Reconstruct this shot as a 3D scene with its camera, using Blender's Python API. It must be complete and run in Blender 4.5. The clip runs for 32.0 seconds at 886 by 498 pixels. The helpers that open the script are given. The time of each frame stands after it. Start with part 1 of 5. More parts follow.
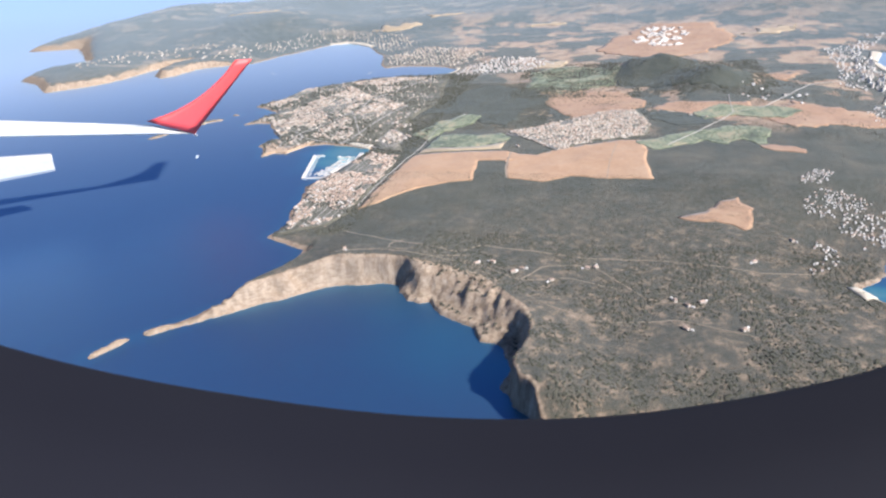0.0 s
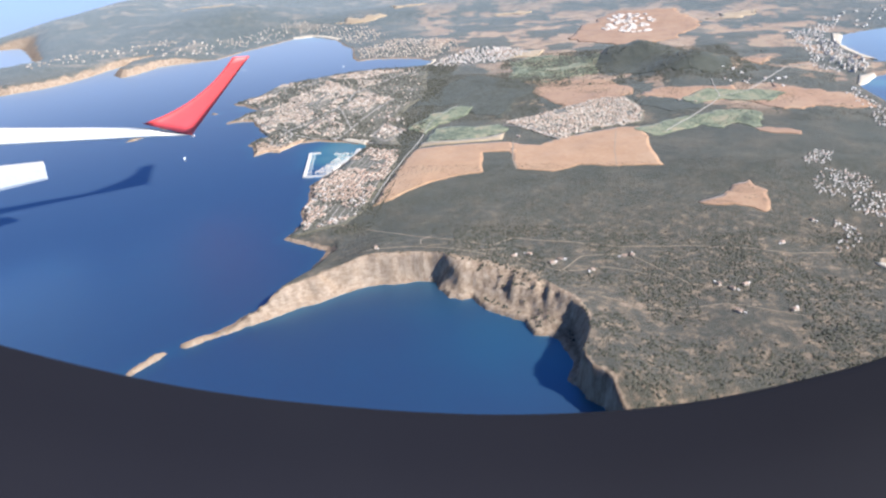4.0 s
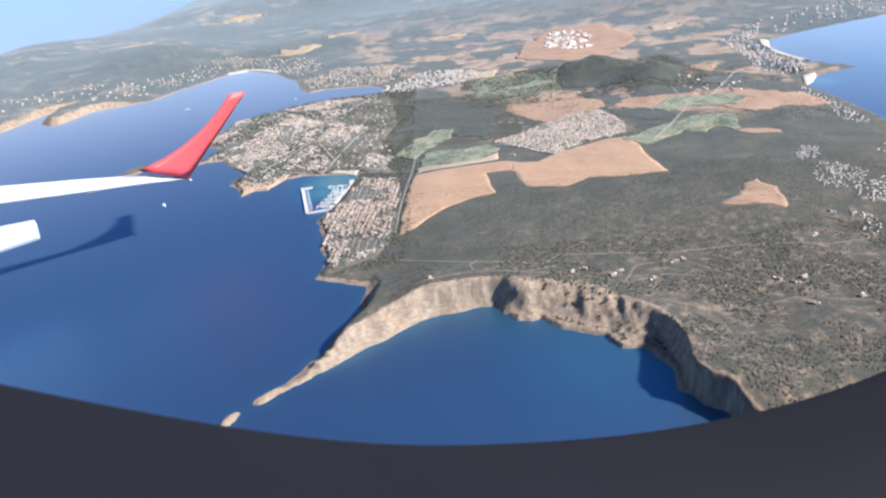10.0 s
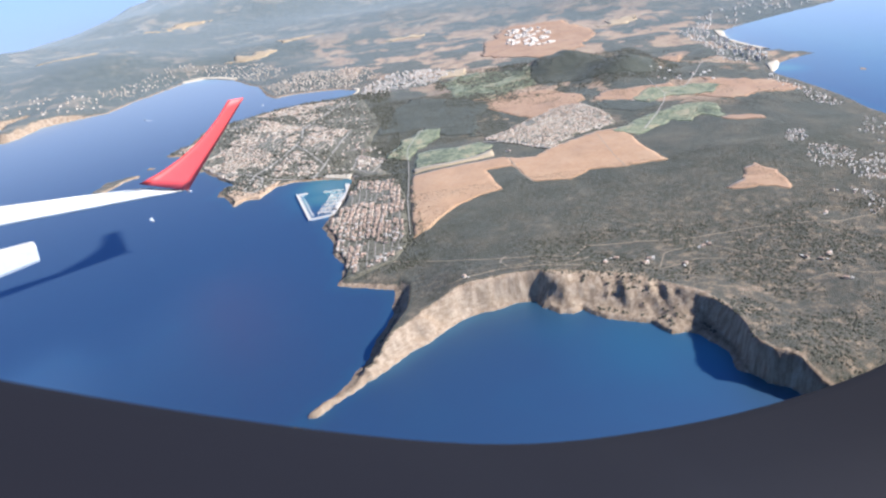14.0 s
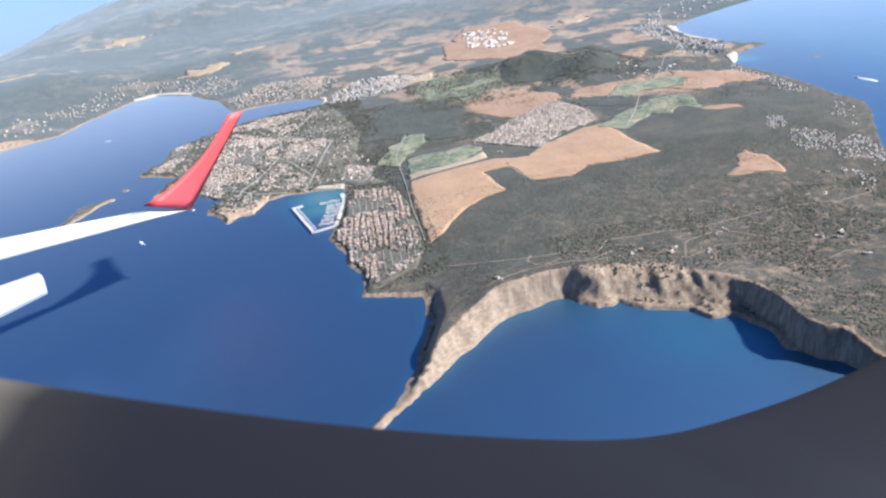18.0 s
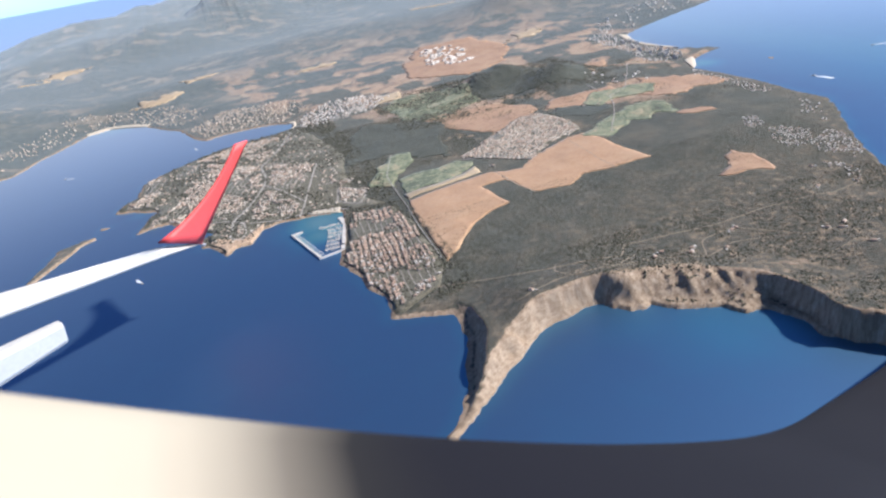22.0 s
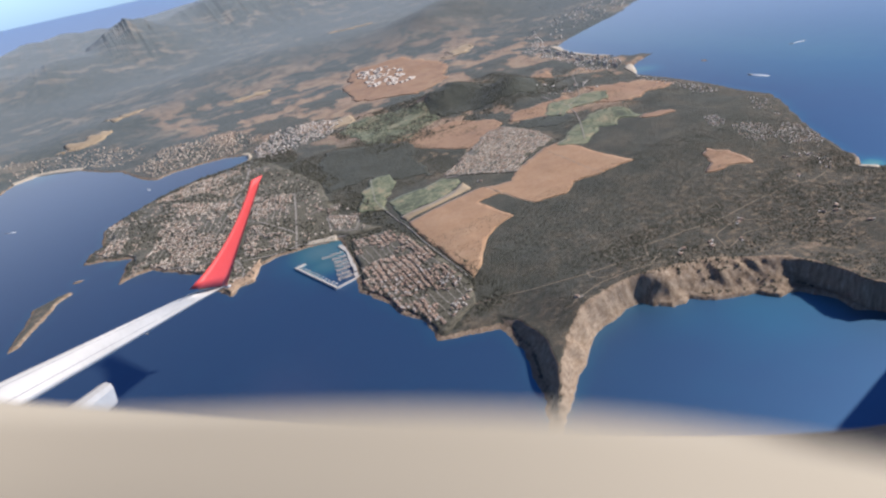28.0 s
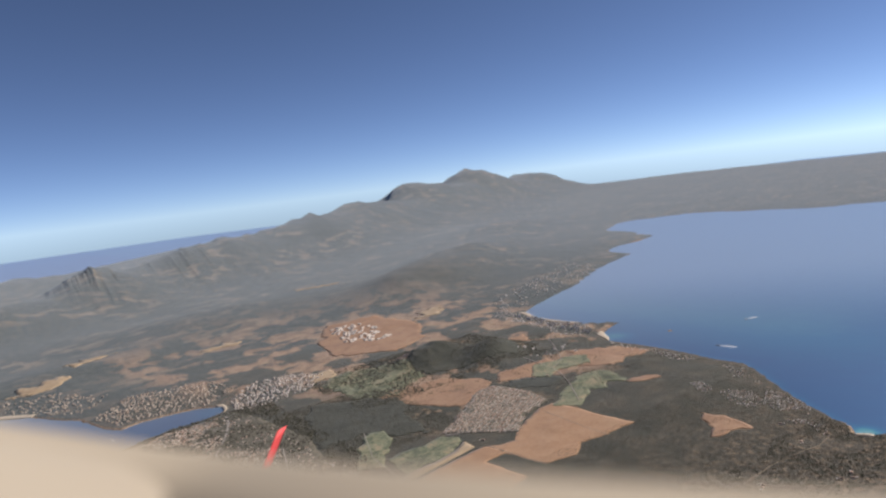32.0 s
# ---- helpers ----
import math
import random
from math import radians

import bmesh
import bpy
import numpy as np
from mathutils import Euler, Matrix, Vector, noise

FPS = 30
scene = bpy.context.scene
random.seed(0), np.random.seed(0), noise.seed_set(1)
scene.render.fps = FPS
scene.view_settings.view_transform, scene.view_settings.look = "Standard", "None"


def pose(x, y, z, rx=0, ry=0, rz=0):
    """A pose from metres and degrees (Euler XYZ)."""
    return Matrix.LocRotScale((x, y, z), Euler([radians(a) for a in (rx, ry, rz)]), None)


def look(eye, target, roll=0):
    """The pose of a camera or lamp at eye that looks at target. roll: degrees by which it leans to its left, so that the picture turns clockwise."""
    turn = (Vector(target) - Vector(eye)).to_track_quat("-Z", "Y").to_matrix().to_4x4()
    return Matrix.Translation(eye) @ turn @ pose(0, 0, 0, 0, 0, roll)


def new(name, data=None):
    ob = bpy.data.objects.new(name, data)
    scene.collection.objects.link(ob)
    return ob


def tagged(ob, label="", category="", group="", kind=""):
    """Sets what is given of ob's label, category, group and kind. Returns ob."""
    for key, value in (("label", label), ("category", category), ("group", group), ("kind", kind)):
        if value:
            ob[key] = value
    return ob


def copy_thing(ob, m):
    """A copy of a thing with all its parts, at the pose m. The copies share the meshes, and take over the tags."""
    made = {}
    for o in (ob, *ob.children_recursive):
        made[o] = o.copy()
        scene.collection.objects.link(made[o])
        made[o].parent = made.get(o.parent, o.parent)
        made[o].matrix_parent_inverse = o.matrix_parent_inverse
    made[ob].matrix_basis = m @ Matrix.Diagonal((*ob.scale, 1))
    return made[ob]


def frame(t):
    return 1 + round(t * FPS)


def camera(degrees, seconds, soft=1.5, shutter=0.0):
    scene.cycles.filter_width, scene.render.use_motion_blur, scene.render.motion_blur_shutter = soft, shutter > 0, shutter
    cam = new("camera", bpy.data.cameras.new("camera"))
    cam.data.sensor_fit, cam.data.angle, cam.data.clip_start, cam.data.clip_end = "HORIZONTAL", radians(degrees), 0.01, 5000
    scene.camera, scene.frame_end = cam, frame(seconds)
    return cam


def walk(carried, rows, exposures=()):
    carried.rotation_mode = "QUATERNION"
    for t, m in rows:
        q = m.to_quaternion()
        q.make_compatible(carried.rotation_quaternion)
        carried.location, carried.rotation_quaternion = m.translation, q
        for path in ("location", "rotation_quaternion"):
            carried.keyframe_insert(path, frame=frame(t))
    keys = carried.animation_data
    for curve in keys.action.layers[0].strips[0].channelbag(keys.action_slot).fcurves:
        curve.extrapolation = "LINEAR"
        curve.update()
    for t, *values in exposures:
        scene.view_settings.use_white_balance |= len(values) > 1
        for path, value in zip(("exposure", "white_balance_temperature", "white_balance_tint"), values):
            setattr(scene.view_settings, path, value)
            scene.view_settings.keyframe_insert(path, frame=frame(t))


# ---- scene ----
cam = camera(66.3, 32.0, soft=2.4)
# focused on the land, so that the window rim close by is soft
cam.data.dof.use_dof, cam.data.dof.focus_distance, cam.data.dof.aperture_fstop = True, 340.0, 0.036
PATH = [
    (0, (171.026, -346.1, 131.318), (170.564, -344.362, 130.444), -4.3),
    (0.5, (166.709, -346.488, 131.759), (166.266, -344.745, 130.886), -4.4),
    (1, (162.386, -346.873, 132.195), (161.964, -345.124, 131.321), -4.5),
    (1.5, (158.047, -347.255, 132.613), (157.643, -345.505, 131.734), -4.5),
    (2, (153.675, -347.642, 133.0), (153.291, -345.891, 132.115), -4.4),
    (2.5, (149.253, -348.05, 133.342), (148.887, -346.301, 132.444), -4.4),
    (3, (144.776, -348.475, 133.648), (144.43, -346.726, 132.743), -4.5),
    (3.5, (140.25, -348.901, 133.932), (139.923, -347.149, 133.024), -4.6),
    (5.5, (121.207, -350.096, 134.876), (120.963, -348.33, 133.97), -5.0),
    (6, (116.401, -350.014, 135.15), (116.18, -348.243, 134.247), -5.1),
    (6.5, (111.583, -349.87, 135.429), (111.385, -348.098, 134.522), -5.8),
    (7, (106.757, -349.67, 135.72), (106.598, -347.905, 134.793), -5.7),
    (7.5, (101.947, -349.403, 136.023), (101.78, -347.627, 135.119), -6.3),
    (8, (97.163, -349.053, 136.314), (97.02, -347.275, 135.41), -6.4),
    (8.5, (92.392, -348.636, 136.582), (92.268, -346.851, 135.688), -6.8),
    (9, (87.633, -348.158, 136.814), (87.526, -346.363, 135.938), -6.8),
    (9.5, (82.905, -347.629, 137.004), (82.823, -345.83, 136.135), -6.6),
    (10, (78.217, -347.078, 137.156), (78.174, -345.277, 136.287), -6.4),
    (10.5, (73.56, -346.53, 137.288), (73.529, -344.727, 136.422), -6.9),
    (11, (68.941, -345.981, 137.407), (68.931, -344.182, 136.533), -6.8),
    (11.5, (64.366, -345.41, 137.524), (64.379, -343.612, 136.647), -6.8),
    (12, (59.845, -344.785, 137.647), (59.877, -342.988, 136.768), -6.9),
    (12.5, (55.38, -344.101, 137.778), (55.435, -342.306, 136.898), -7.0),
    (13, (50.976, -343.359, 137.933), (51.054, -341.565, 137.051), -7.2),
    (13.5, (46.635, -342.565, 138.13), (46.737, -340.773, 137.248), -7.2),
    (14, (42.335, -341.742, 138.373), (42.464, -339.952, 137.491), -7.3),
    (14.5, (38.046, -340.907, 138.648), (38.198, -339.117, 137.769), -7.5),
    (16.5, (20.687, -337.414, 140.359), (20.933, -335.635, 139.479), -7.8),
    (17, (16.317, -336.443, 140.892), (16.584, -334.668, 140.01), -8.1),
    (17.5, (11.936, -335.46, 141.444), (12.222, -333.69, 140.557), -8.3),
    (18, (7.56, -334.466, 142.021), (7.864, -332.702, 141.13), -8.6),
    (18.5, (3.206, -333.461, 142.63), (3.54, -331.702, 141.737), -8.6),
    (19, (-1.106, -332.429, 143.29), (-0.753, -330.674, 142.399), -8.9),
    (19.5, (-5.359, -331.362, 144.015), (-4.986, -329.61, 143.126), -9.1),
    (20, (-9.565, -330.249, 144.803), (-9.171, -328.5, 143.916), -9.4),
    (20.5, (-13.742, -329.064, 145.645), (-13.327, -327.319, 144.76), -9.6),
    (21, (-17.901, -327.787, 146.539), (-17.464, -326.047, 145.655), -9.8),
    (21.5, (-22.051, -326.411, 147.47), (-21.594, -324.674, 146.59), -10.0),
    (22, (-26.197, -324.946, 148.437), (-25.718, -323.213, 147.56), -10.2),
    (22.5, (-30.343, -323.431, 149.427), (-29.842, -321.702, 148.555), -10.2),
    (23, (-34.506, -321.905, 150.422), (-33.979, -320.181, 149.556), -10.4),
    (23.5, (-38.7, -320.391, 151.412), (-38.147, -318.673, 150.55), -10.5),
    (24, (-42.921, -318.89, 152.398), (-42.349, -317.179, 151.535), -10.7),
    (24.5, (-47.148, -317.39, 153.388), (-46.558, -315.687, 152.522), -10.9),
    (25, (-51.36, -315.871, 154.387), (-50.749, -314.176, 153.518), -11.0),
    (25.5, (-55.548, -314.311, 155.398), (-54.919, -312.625, 154.527), -11.2),
    (27.5, (-71.795, -306.794, 159.608), (-71.082, -305.147, 158.727), -11.8),
    (28, (-76.137, -304.503, 160.379), (-75.4, -302.866, 159.498), -11.9),
    (28.5, (-80.571, -302.154, 161.088), (-79.804, -300.522, 160.223), -11.8),
    (29, (-85.171, -299.773, 161.726), (-84.361, -298.138, 160.908), -11.6),
    (29.5, (-90.0, -297.389, 162.299), (-89.131, -295.745, 161.563), -11.1),
    (30, (-95.075, -295.028, 162.847), (-94.146, -293.374, 162.214), -10.5),
    (30.5, (-100.341, -292.709, 163.442), (-99.353, -291.046, 162.934), -8.2),
    (31, (-105.662, -290.405, 164.215), (-104.617, -288.742, 163.833), -7.4),
    (31.5, (-110.99, -288.093, 165.166), (-109.908, -286.434, 164.889), -7.6),
    (32, (-116.311, -285.768, 166.226), (-115.208, -284.112, 166.031), -7.2),
]
EXPOSURES = [(0, 1.12, 6150, 11), (20, 1.14, 6000, 10), (22.5, 0.8, 6300, 12), (25, 0.5, 6450, 14), (28, 0.36, 6450, 14), (30, 0.24, 6650, 15), (32, 0.06, 7100, 16)]
walk(cam, [(t, look(eye, target, roll)) for t, eye, target, roll in PATH], EXPOSURES)

# ---- light: morning sun from the east-south-east, clear sky ----
SUN_AZ, SUN_EL = 108.0, 36.0
world = bpy.data.worlds.new("sky")
scene.world = world
world.use_nodes = True
wn = world.node_tree
wn.nodes.clear()
sky = wn.nodes.new("ShaderNodeTexSky")
sky.sky_type = "NISHITA"
sky.sun_disc = False
sky.sun_elevation = radians(SUN_EL)
sky.sun_rotation = radians(SUN_AZ)
sky.altitude = 4500
sky.air_density = 0.55
sky.dust_density = 0.02
sky.ozone_density = 4.0
bg = wn.nodes.new("ShaderNodeBackground")
bg.inputs["Strength"].default_value = 0.118
wo = wn.nodes.new("ShaderNodeOutputWorld")
wn.links.new(sky.outputs[0], bg.inputs[0])
wn.links.new(bg.outputs[0], wo.inputs[0])
sun = new("sun", bpy.data.lights.new("sun", "SUN"))
sun.data.energy, sun.data.angle, sun.data.color = 5.0, radians(2.5), (1.0, 0.94, 0.87)
sun_dir = Vector((math.sin(radians(SUN_AZ)) * math.cos(radians(SUN_EL)), math.cos(radians(SUN_AZ)) * math.cos(radians(SUN_EL)), math.sin(radians(SUN_EL))))
sun.matrix_world = look(sun_dir * 900, (0, 0, 0))


# ---- materials ----
def mat(name, stops, scale=0.3, fine=3.0, rough=0.85, bump=0.3, bump_scale=2.0, metal=0.0, spec=0.3, random_amount=0.0, sheen=0.11):
    """A mottled surface: large patches of the colour stops, fine grain, relief."""
    m = bpy.data.materials.new(name)
    m.use_nodes = True
    nt = m.node_tree
    b = nt.nodes["Principled BSDF"]
    co = nt.nodes.new("ShaderNodeTexCoord")
    n1 = nt.nodes.new("ShaderNodeTexNoise")
    n1.inputs["Scale"].default_value, n1.inputs["Detail"].default_value, n1.inputs["Roughness"].default_value = scale, 8, 0.62
    n2 = nt.nodes.new("ShaderNodeTexNoise")
    n2.inputs["Scale"].default_value, n2.inputs["Detail"].default_value = fine, 5
    mix = nt.nodes.new("ShaderNodeMix")
    mix.data_type = "FLOAT"
    mix.inputs[0].default_value = 0.4
    ramp = nt.nodes.new("ShaderNodeValToRGB")
    while len(ramp.color_ramp.elements) < len(stops):
        ramp.color_ramp.elements.new(0.5)
    for k, (p, c) in enumerate(stops):
        ramp.color_ramp.elements[k].position = p
        ramp.color_ramp.elements[k].color = (*c, 1)
    nt.links.new(co.outputs["Object"], n1.inputs["Vector"])
    nt.links.new(co.outputs["Object"], n2.inputs["Vector"])
    nt.links.new(n1.outputs[0], mix.inputs[2])
    nt.links.new(n2.outputs[0], mix.inputs[3])
    nt.links.new(mix.outputs[0], ramp.inputs[0])
    colour = ramp.outputs[0]
    if random_amount:
        info = nt.nodes.new("ShaderNodeObjectInfo")
        geo = nt.nodes.new("ShaderNodeNewGeometry")
        add = nt.nodes.new("ShaderNodeMath")
        add.operation = "ADD"
        fr = nt.nodes.new("ShaderNodeMath")
        fr.operation = "FRACT"
        nt.links.new(info.outputs["Random"], add.inputs[0])
        nt.links.new(geo.outputs["Random Per Island"], add.inputs[1])
        nt.links.new(add.outputs[0], fr.inputs[0])
        mr = nt.nodes.new("ShaderNodeMapRange")
        mr.inputs["To Min"].default_value, mr.inputs["To Max"].default_value = 1 - random_amount, 1 + random_amount * 0.6
        nt.links.new(fr.outputs[0], mr.inputs["Value"])
        hsv = nt.nodes.new("ShaderNodeHueSaturation")
        nt.links.new(mr.outputs[0], hsv.inputs["Value"])
        nt.links.new(colour, hsv.inputs["Color"])
        colour = hsv.outputs[0]
    nt.links.new(colour, b.inputs["Base Color"])
    b.inputs["Roughness"].default_value = rough
    b.inputs["Metallic"].default_value = metal
    b.inputs["Specular IOR Level"].default_value = spec
    # faint blue sheen that mimics haze over outdoor surfaces
    if sheen:
        b.inputs["Sheen Weight"].default_value = sheen
        b.inputs["Sheen Roughness"].default_value = 0.5
        b.inputs["Sheen Tint"].default_value = (0.72, 0.87, 1.0, 1)
    if bump:
        n3 = nt.nodes.new("ShaderNodeTexNoise")
        n3.inputs["Scale"].default_value, n3.inputs["Detail"].default_value = bump_scale, 6
        bp = nt.nodes.new("ShaderNodeBump")
        bp.inputs["Strength"].default_value, bp.inputs["Distance"].default_value = bump, 0.5
        nt.links.new(co.outputs["Object"], n3.inputs["Vector"])
        nt.links.new(n3.outputs[0], bp.inputs["Height"])
        nt.links.new(bp.outputs[0], b.inputs["Normal"])
    return m


def grey(v, r=1.0, g=1.0, b=1.0):
    return (v * r, v * g, v * b)


field_mat = mat("dry_soil", [(0.32, (0.29, 0.175, 0.102)), (0.5, (0.345, 0.215, 0.128)), (0.68, (0.40, 0.272, 0.172))], 0.045, 0.5, 0.95, 0.25, 1.5)
red_field_mat = mat("red_soil", [(0.32, (0.19, 0.125, 0.08)), (0.45, (0.28, 0.17, 0.105)), (0.6, (0.33, 0.215, 0.135)), (0.72, (0.37, 0.27, 0.175))], 0.05, 0.3, 0.95, 0.25, 1.5)
pale_field_mat = mat("stubble", [(0.3, (0.24, 0.18, 0.115)), (0.5, (0.34, 0.265, 0.175)), (0.7, (0.42, 0.345, 0.245))], 0.06, 0.8, 0.95, 0.25, 1.5)
golf_mat = mat("fairway_grass", [(0.36, (0.065, 0.075, 0.05)), (0.45, (0.105, 0.12, 0.075)), (0.5, (0.165, 0.19, 0.115)), (0.56, (0.22, 0.21, 0.135)), (0.64, (0.32, 0.26, 0.17)), (0.7, (0.12, 0.135, 0.08))], 0.1, 0.45, 0.9, 0.3, 1.2)
wood_mat = mat("pine_wood", [(0.3, (0.04, 0.046, 0.038)), (0.5, (0.054, 0.059, 0.047)), (0.72, (0.082, 0.083, 0.063))], 0.08, 1.2, 0.95, 0.7, 1.6)
garden_mat = mat("garden_ground", [(0.28, (0.062, 0.063, 0.046)), (0.45, (0.09, 0.087, 0.064)), (0.6, (0.15, 0.132, 0.10)), (0.75, (0.26, 0.22, 0.18))], 0.5, 1.6, 0.95, 0.5, 1.6)
bush_mat = mat("shrub_leaves", [(0.3, (0.044, 0.045, 0.032)), (0.7, (0.072, 0.068, 0.047))], 0.2, 2.0, 0.95, 0.4, 4.0, random_amount=0.4)
road_mat = mat("road_surface", [(0.3, (0.27, 0.25, 0.23)), (0.7, (0.36, 0.335, 0.305))], 0.3, 2.0, 0.9, 0.1, 3.0)
track_mat = mat("dirt_track", [(0.3, (0.19, 0.15, 0.11)), (0.7, (0.31, 0.25, 0.19))], 0.3, 2.0, 0.95, 0.1, 3.0)
wall_mat = mat("rendered_wall", [(0.3, (0.40, 0.345, 0.285)), (0.7, (0.60, 0.54, 0.465))], 0.5, 3.0, 0.9, 0.05, 4.0, random_amount=0.3)
tile_mat = mat("clay_roof", [(0.3, (0.29, 0.19, 0.14)), (0.5, (0.40, 0.29, 0.225)), (0.72, (0.55, 0.46, 0.38))], 0.4, 4.0, 0.9, 0.2, 6.0, random_amount=0.35)
white_mat = mat("white_paint", [(0.3, (0.50, 0.47, 0.43)), (0.7, (0.66, 0.63, 0.59))], 0.4, 3.0, 0.7, 0.03, 4.0, random_amount=0.15)
concrete_mat = mat("quay_concrete", [(0.3, (0.40, 0.385, 0.36)), (0.7, (0.54, 0.52, 0.49))], 0.5, 3.0, 0.85, 0.1, 4.0)
sand_mat = mat("beach_sand", [(0.3, (0.42, 0.36, 0.28)), (0.7, (0.52, 0.46, 0.37))], 0.3, 3.0, 0.95, 0.1, 3.0)
foam_mat = mat("wake_foam", [(0.35, (0.35, 0.45, 0.55)), (0.65, (0.80, 0.83, 0.86))], 1.2, 4.0, 0.7, 0.2, 3.0)
shore_rock_mat = mat("shore_rock", [(0.32, (0.15, 0.115, 0.08)), (0.44, (0.29, 0.20, 0.135)), (0.56, (0.43, 0.31, 0.21)), (0.7, (0.52, 0.42, 0.32))], 0.35, 1.5, 0.95, 0.5, 1.5)
dark_glass_mat = mat("tinted_glass", [(0.3, (0.03, 0.04, 0.05)), (0.7, (0.06, 0.07, 0.08))], 1.0, 3.0, 0.2, 0.0, spec=0.5, sheen=0)
wing_mat = mat("wing_skin", [(0.3, (0.36, 0.358, 0.35)), (0.55, (0.42, 0.418, 0.41)), (0.8, (0.47, 0.468, 0.46))], 0.05, 0.6, 0.42, 0.02, 0.5, spec=0.5, sheen=0)
seam_mat = mat("panel_seam", [(0.3, (0.22, 0.22, 0.23)), (0.7, (0.30, 0.30, 0.31))], 0.2, 1.0, 0.5, 0.0, sheen=0)
red_mat = mat("red_gloss_paint", [(0.3, (0.74, 0.07, 0.07)), (0.7, (0.80, 0.09, 0.085))], 0.06, 0.8, 0.55, 0.02, 0.5, spec=0.5, sheen=0)
metal_mat = mat("bare_metal", [(0.3, (0.45, 0.45, 0.46)), (0.7, (0.58, 0.58, 0.59))], 0.3, 2.0, 0.35, 0.02, 1.0, metal=0.8, sheen=0)


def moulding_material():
    """Window moulding: cream plastic, its shaded end painted blue-black in the colour ramp."""
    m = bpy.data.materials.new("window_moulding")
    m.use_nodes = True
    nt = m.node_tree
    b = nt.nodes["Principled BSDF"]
    painted_sun = nt.nodes.new("ShaderNodeAttribute")
    painted_sun.attribute_name = "painted_sun"
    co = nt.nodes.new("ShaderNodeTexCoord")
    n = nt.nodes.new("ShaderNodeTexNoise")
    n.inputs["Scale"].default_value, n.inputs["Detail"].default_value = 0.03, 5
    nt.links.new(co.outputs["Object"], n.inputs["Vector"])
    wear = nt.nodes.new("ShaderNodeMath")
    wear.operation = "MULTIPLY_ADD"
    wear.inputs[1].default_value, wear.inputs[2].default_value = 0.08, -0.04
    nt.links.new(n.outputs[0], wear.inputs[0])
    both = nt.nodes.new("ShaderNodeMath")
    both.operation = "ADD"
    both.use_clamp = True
    nt.links.new(painted_sun.outputs["Fac"], both.inputs[0])
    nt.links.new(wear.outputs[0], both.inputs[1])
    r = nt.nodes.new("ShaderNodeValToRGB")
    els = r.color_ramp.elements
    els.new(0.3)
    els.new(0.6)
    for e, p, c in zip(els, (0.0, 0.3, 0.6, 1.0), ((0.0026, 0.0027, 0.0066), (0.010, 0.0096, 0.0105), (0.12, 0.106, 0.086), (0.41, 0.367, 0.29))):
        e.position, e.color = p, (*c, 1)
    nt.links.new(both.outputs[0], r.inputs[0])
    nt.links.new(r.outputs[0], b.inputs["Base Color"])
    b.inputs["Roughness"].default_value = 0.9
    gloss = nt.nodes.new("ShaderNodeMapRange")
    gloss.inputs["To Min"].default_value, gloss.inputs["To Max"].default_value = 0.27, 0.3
    nt.links.new(painted_sun.outputs["Fac"], gloss.inputs["Value"])
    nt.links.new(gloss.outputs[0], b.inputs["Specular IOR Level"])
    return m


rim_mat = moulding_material()


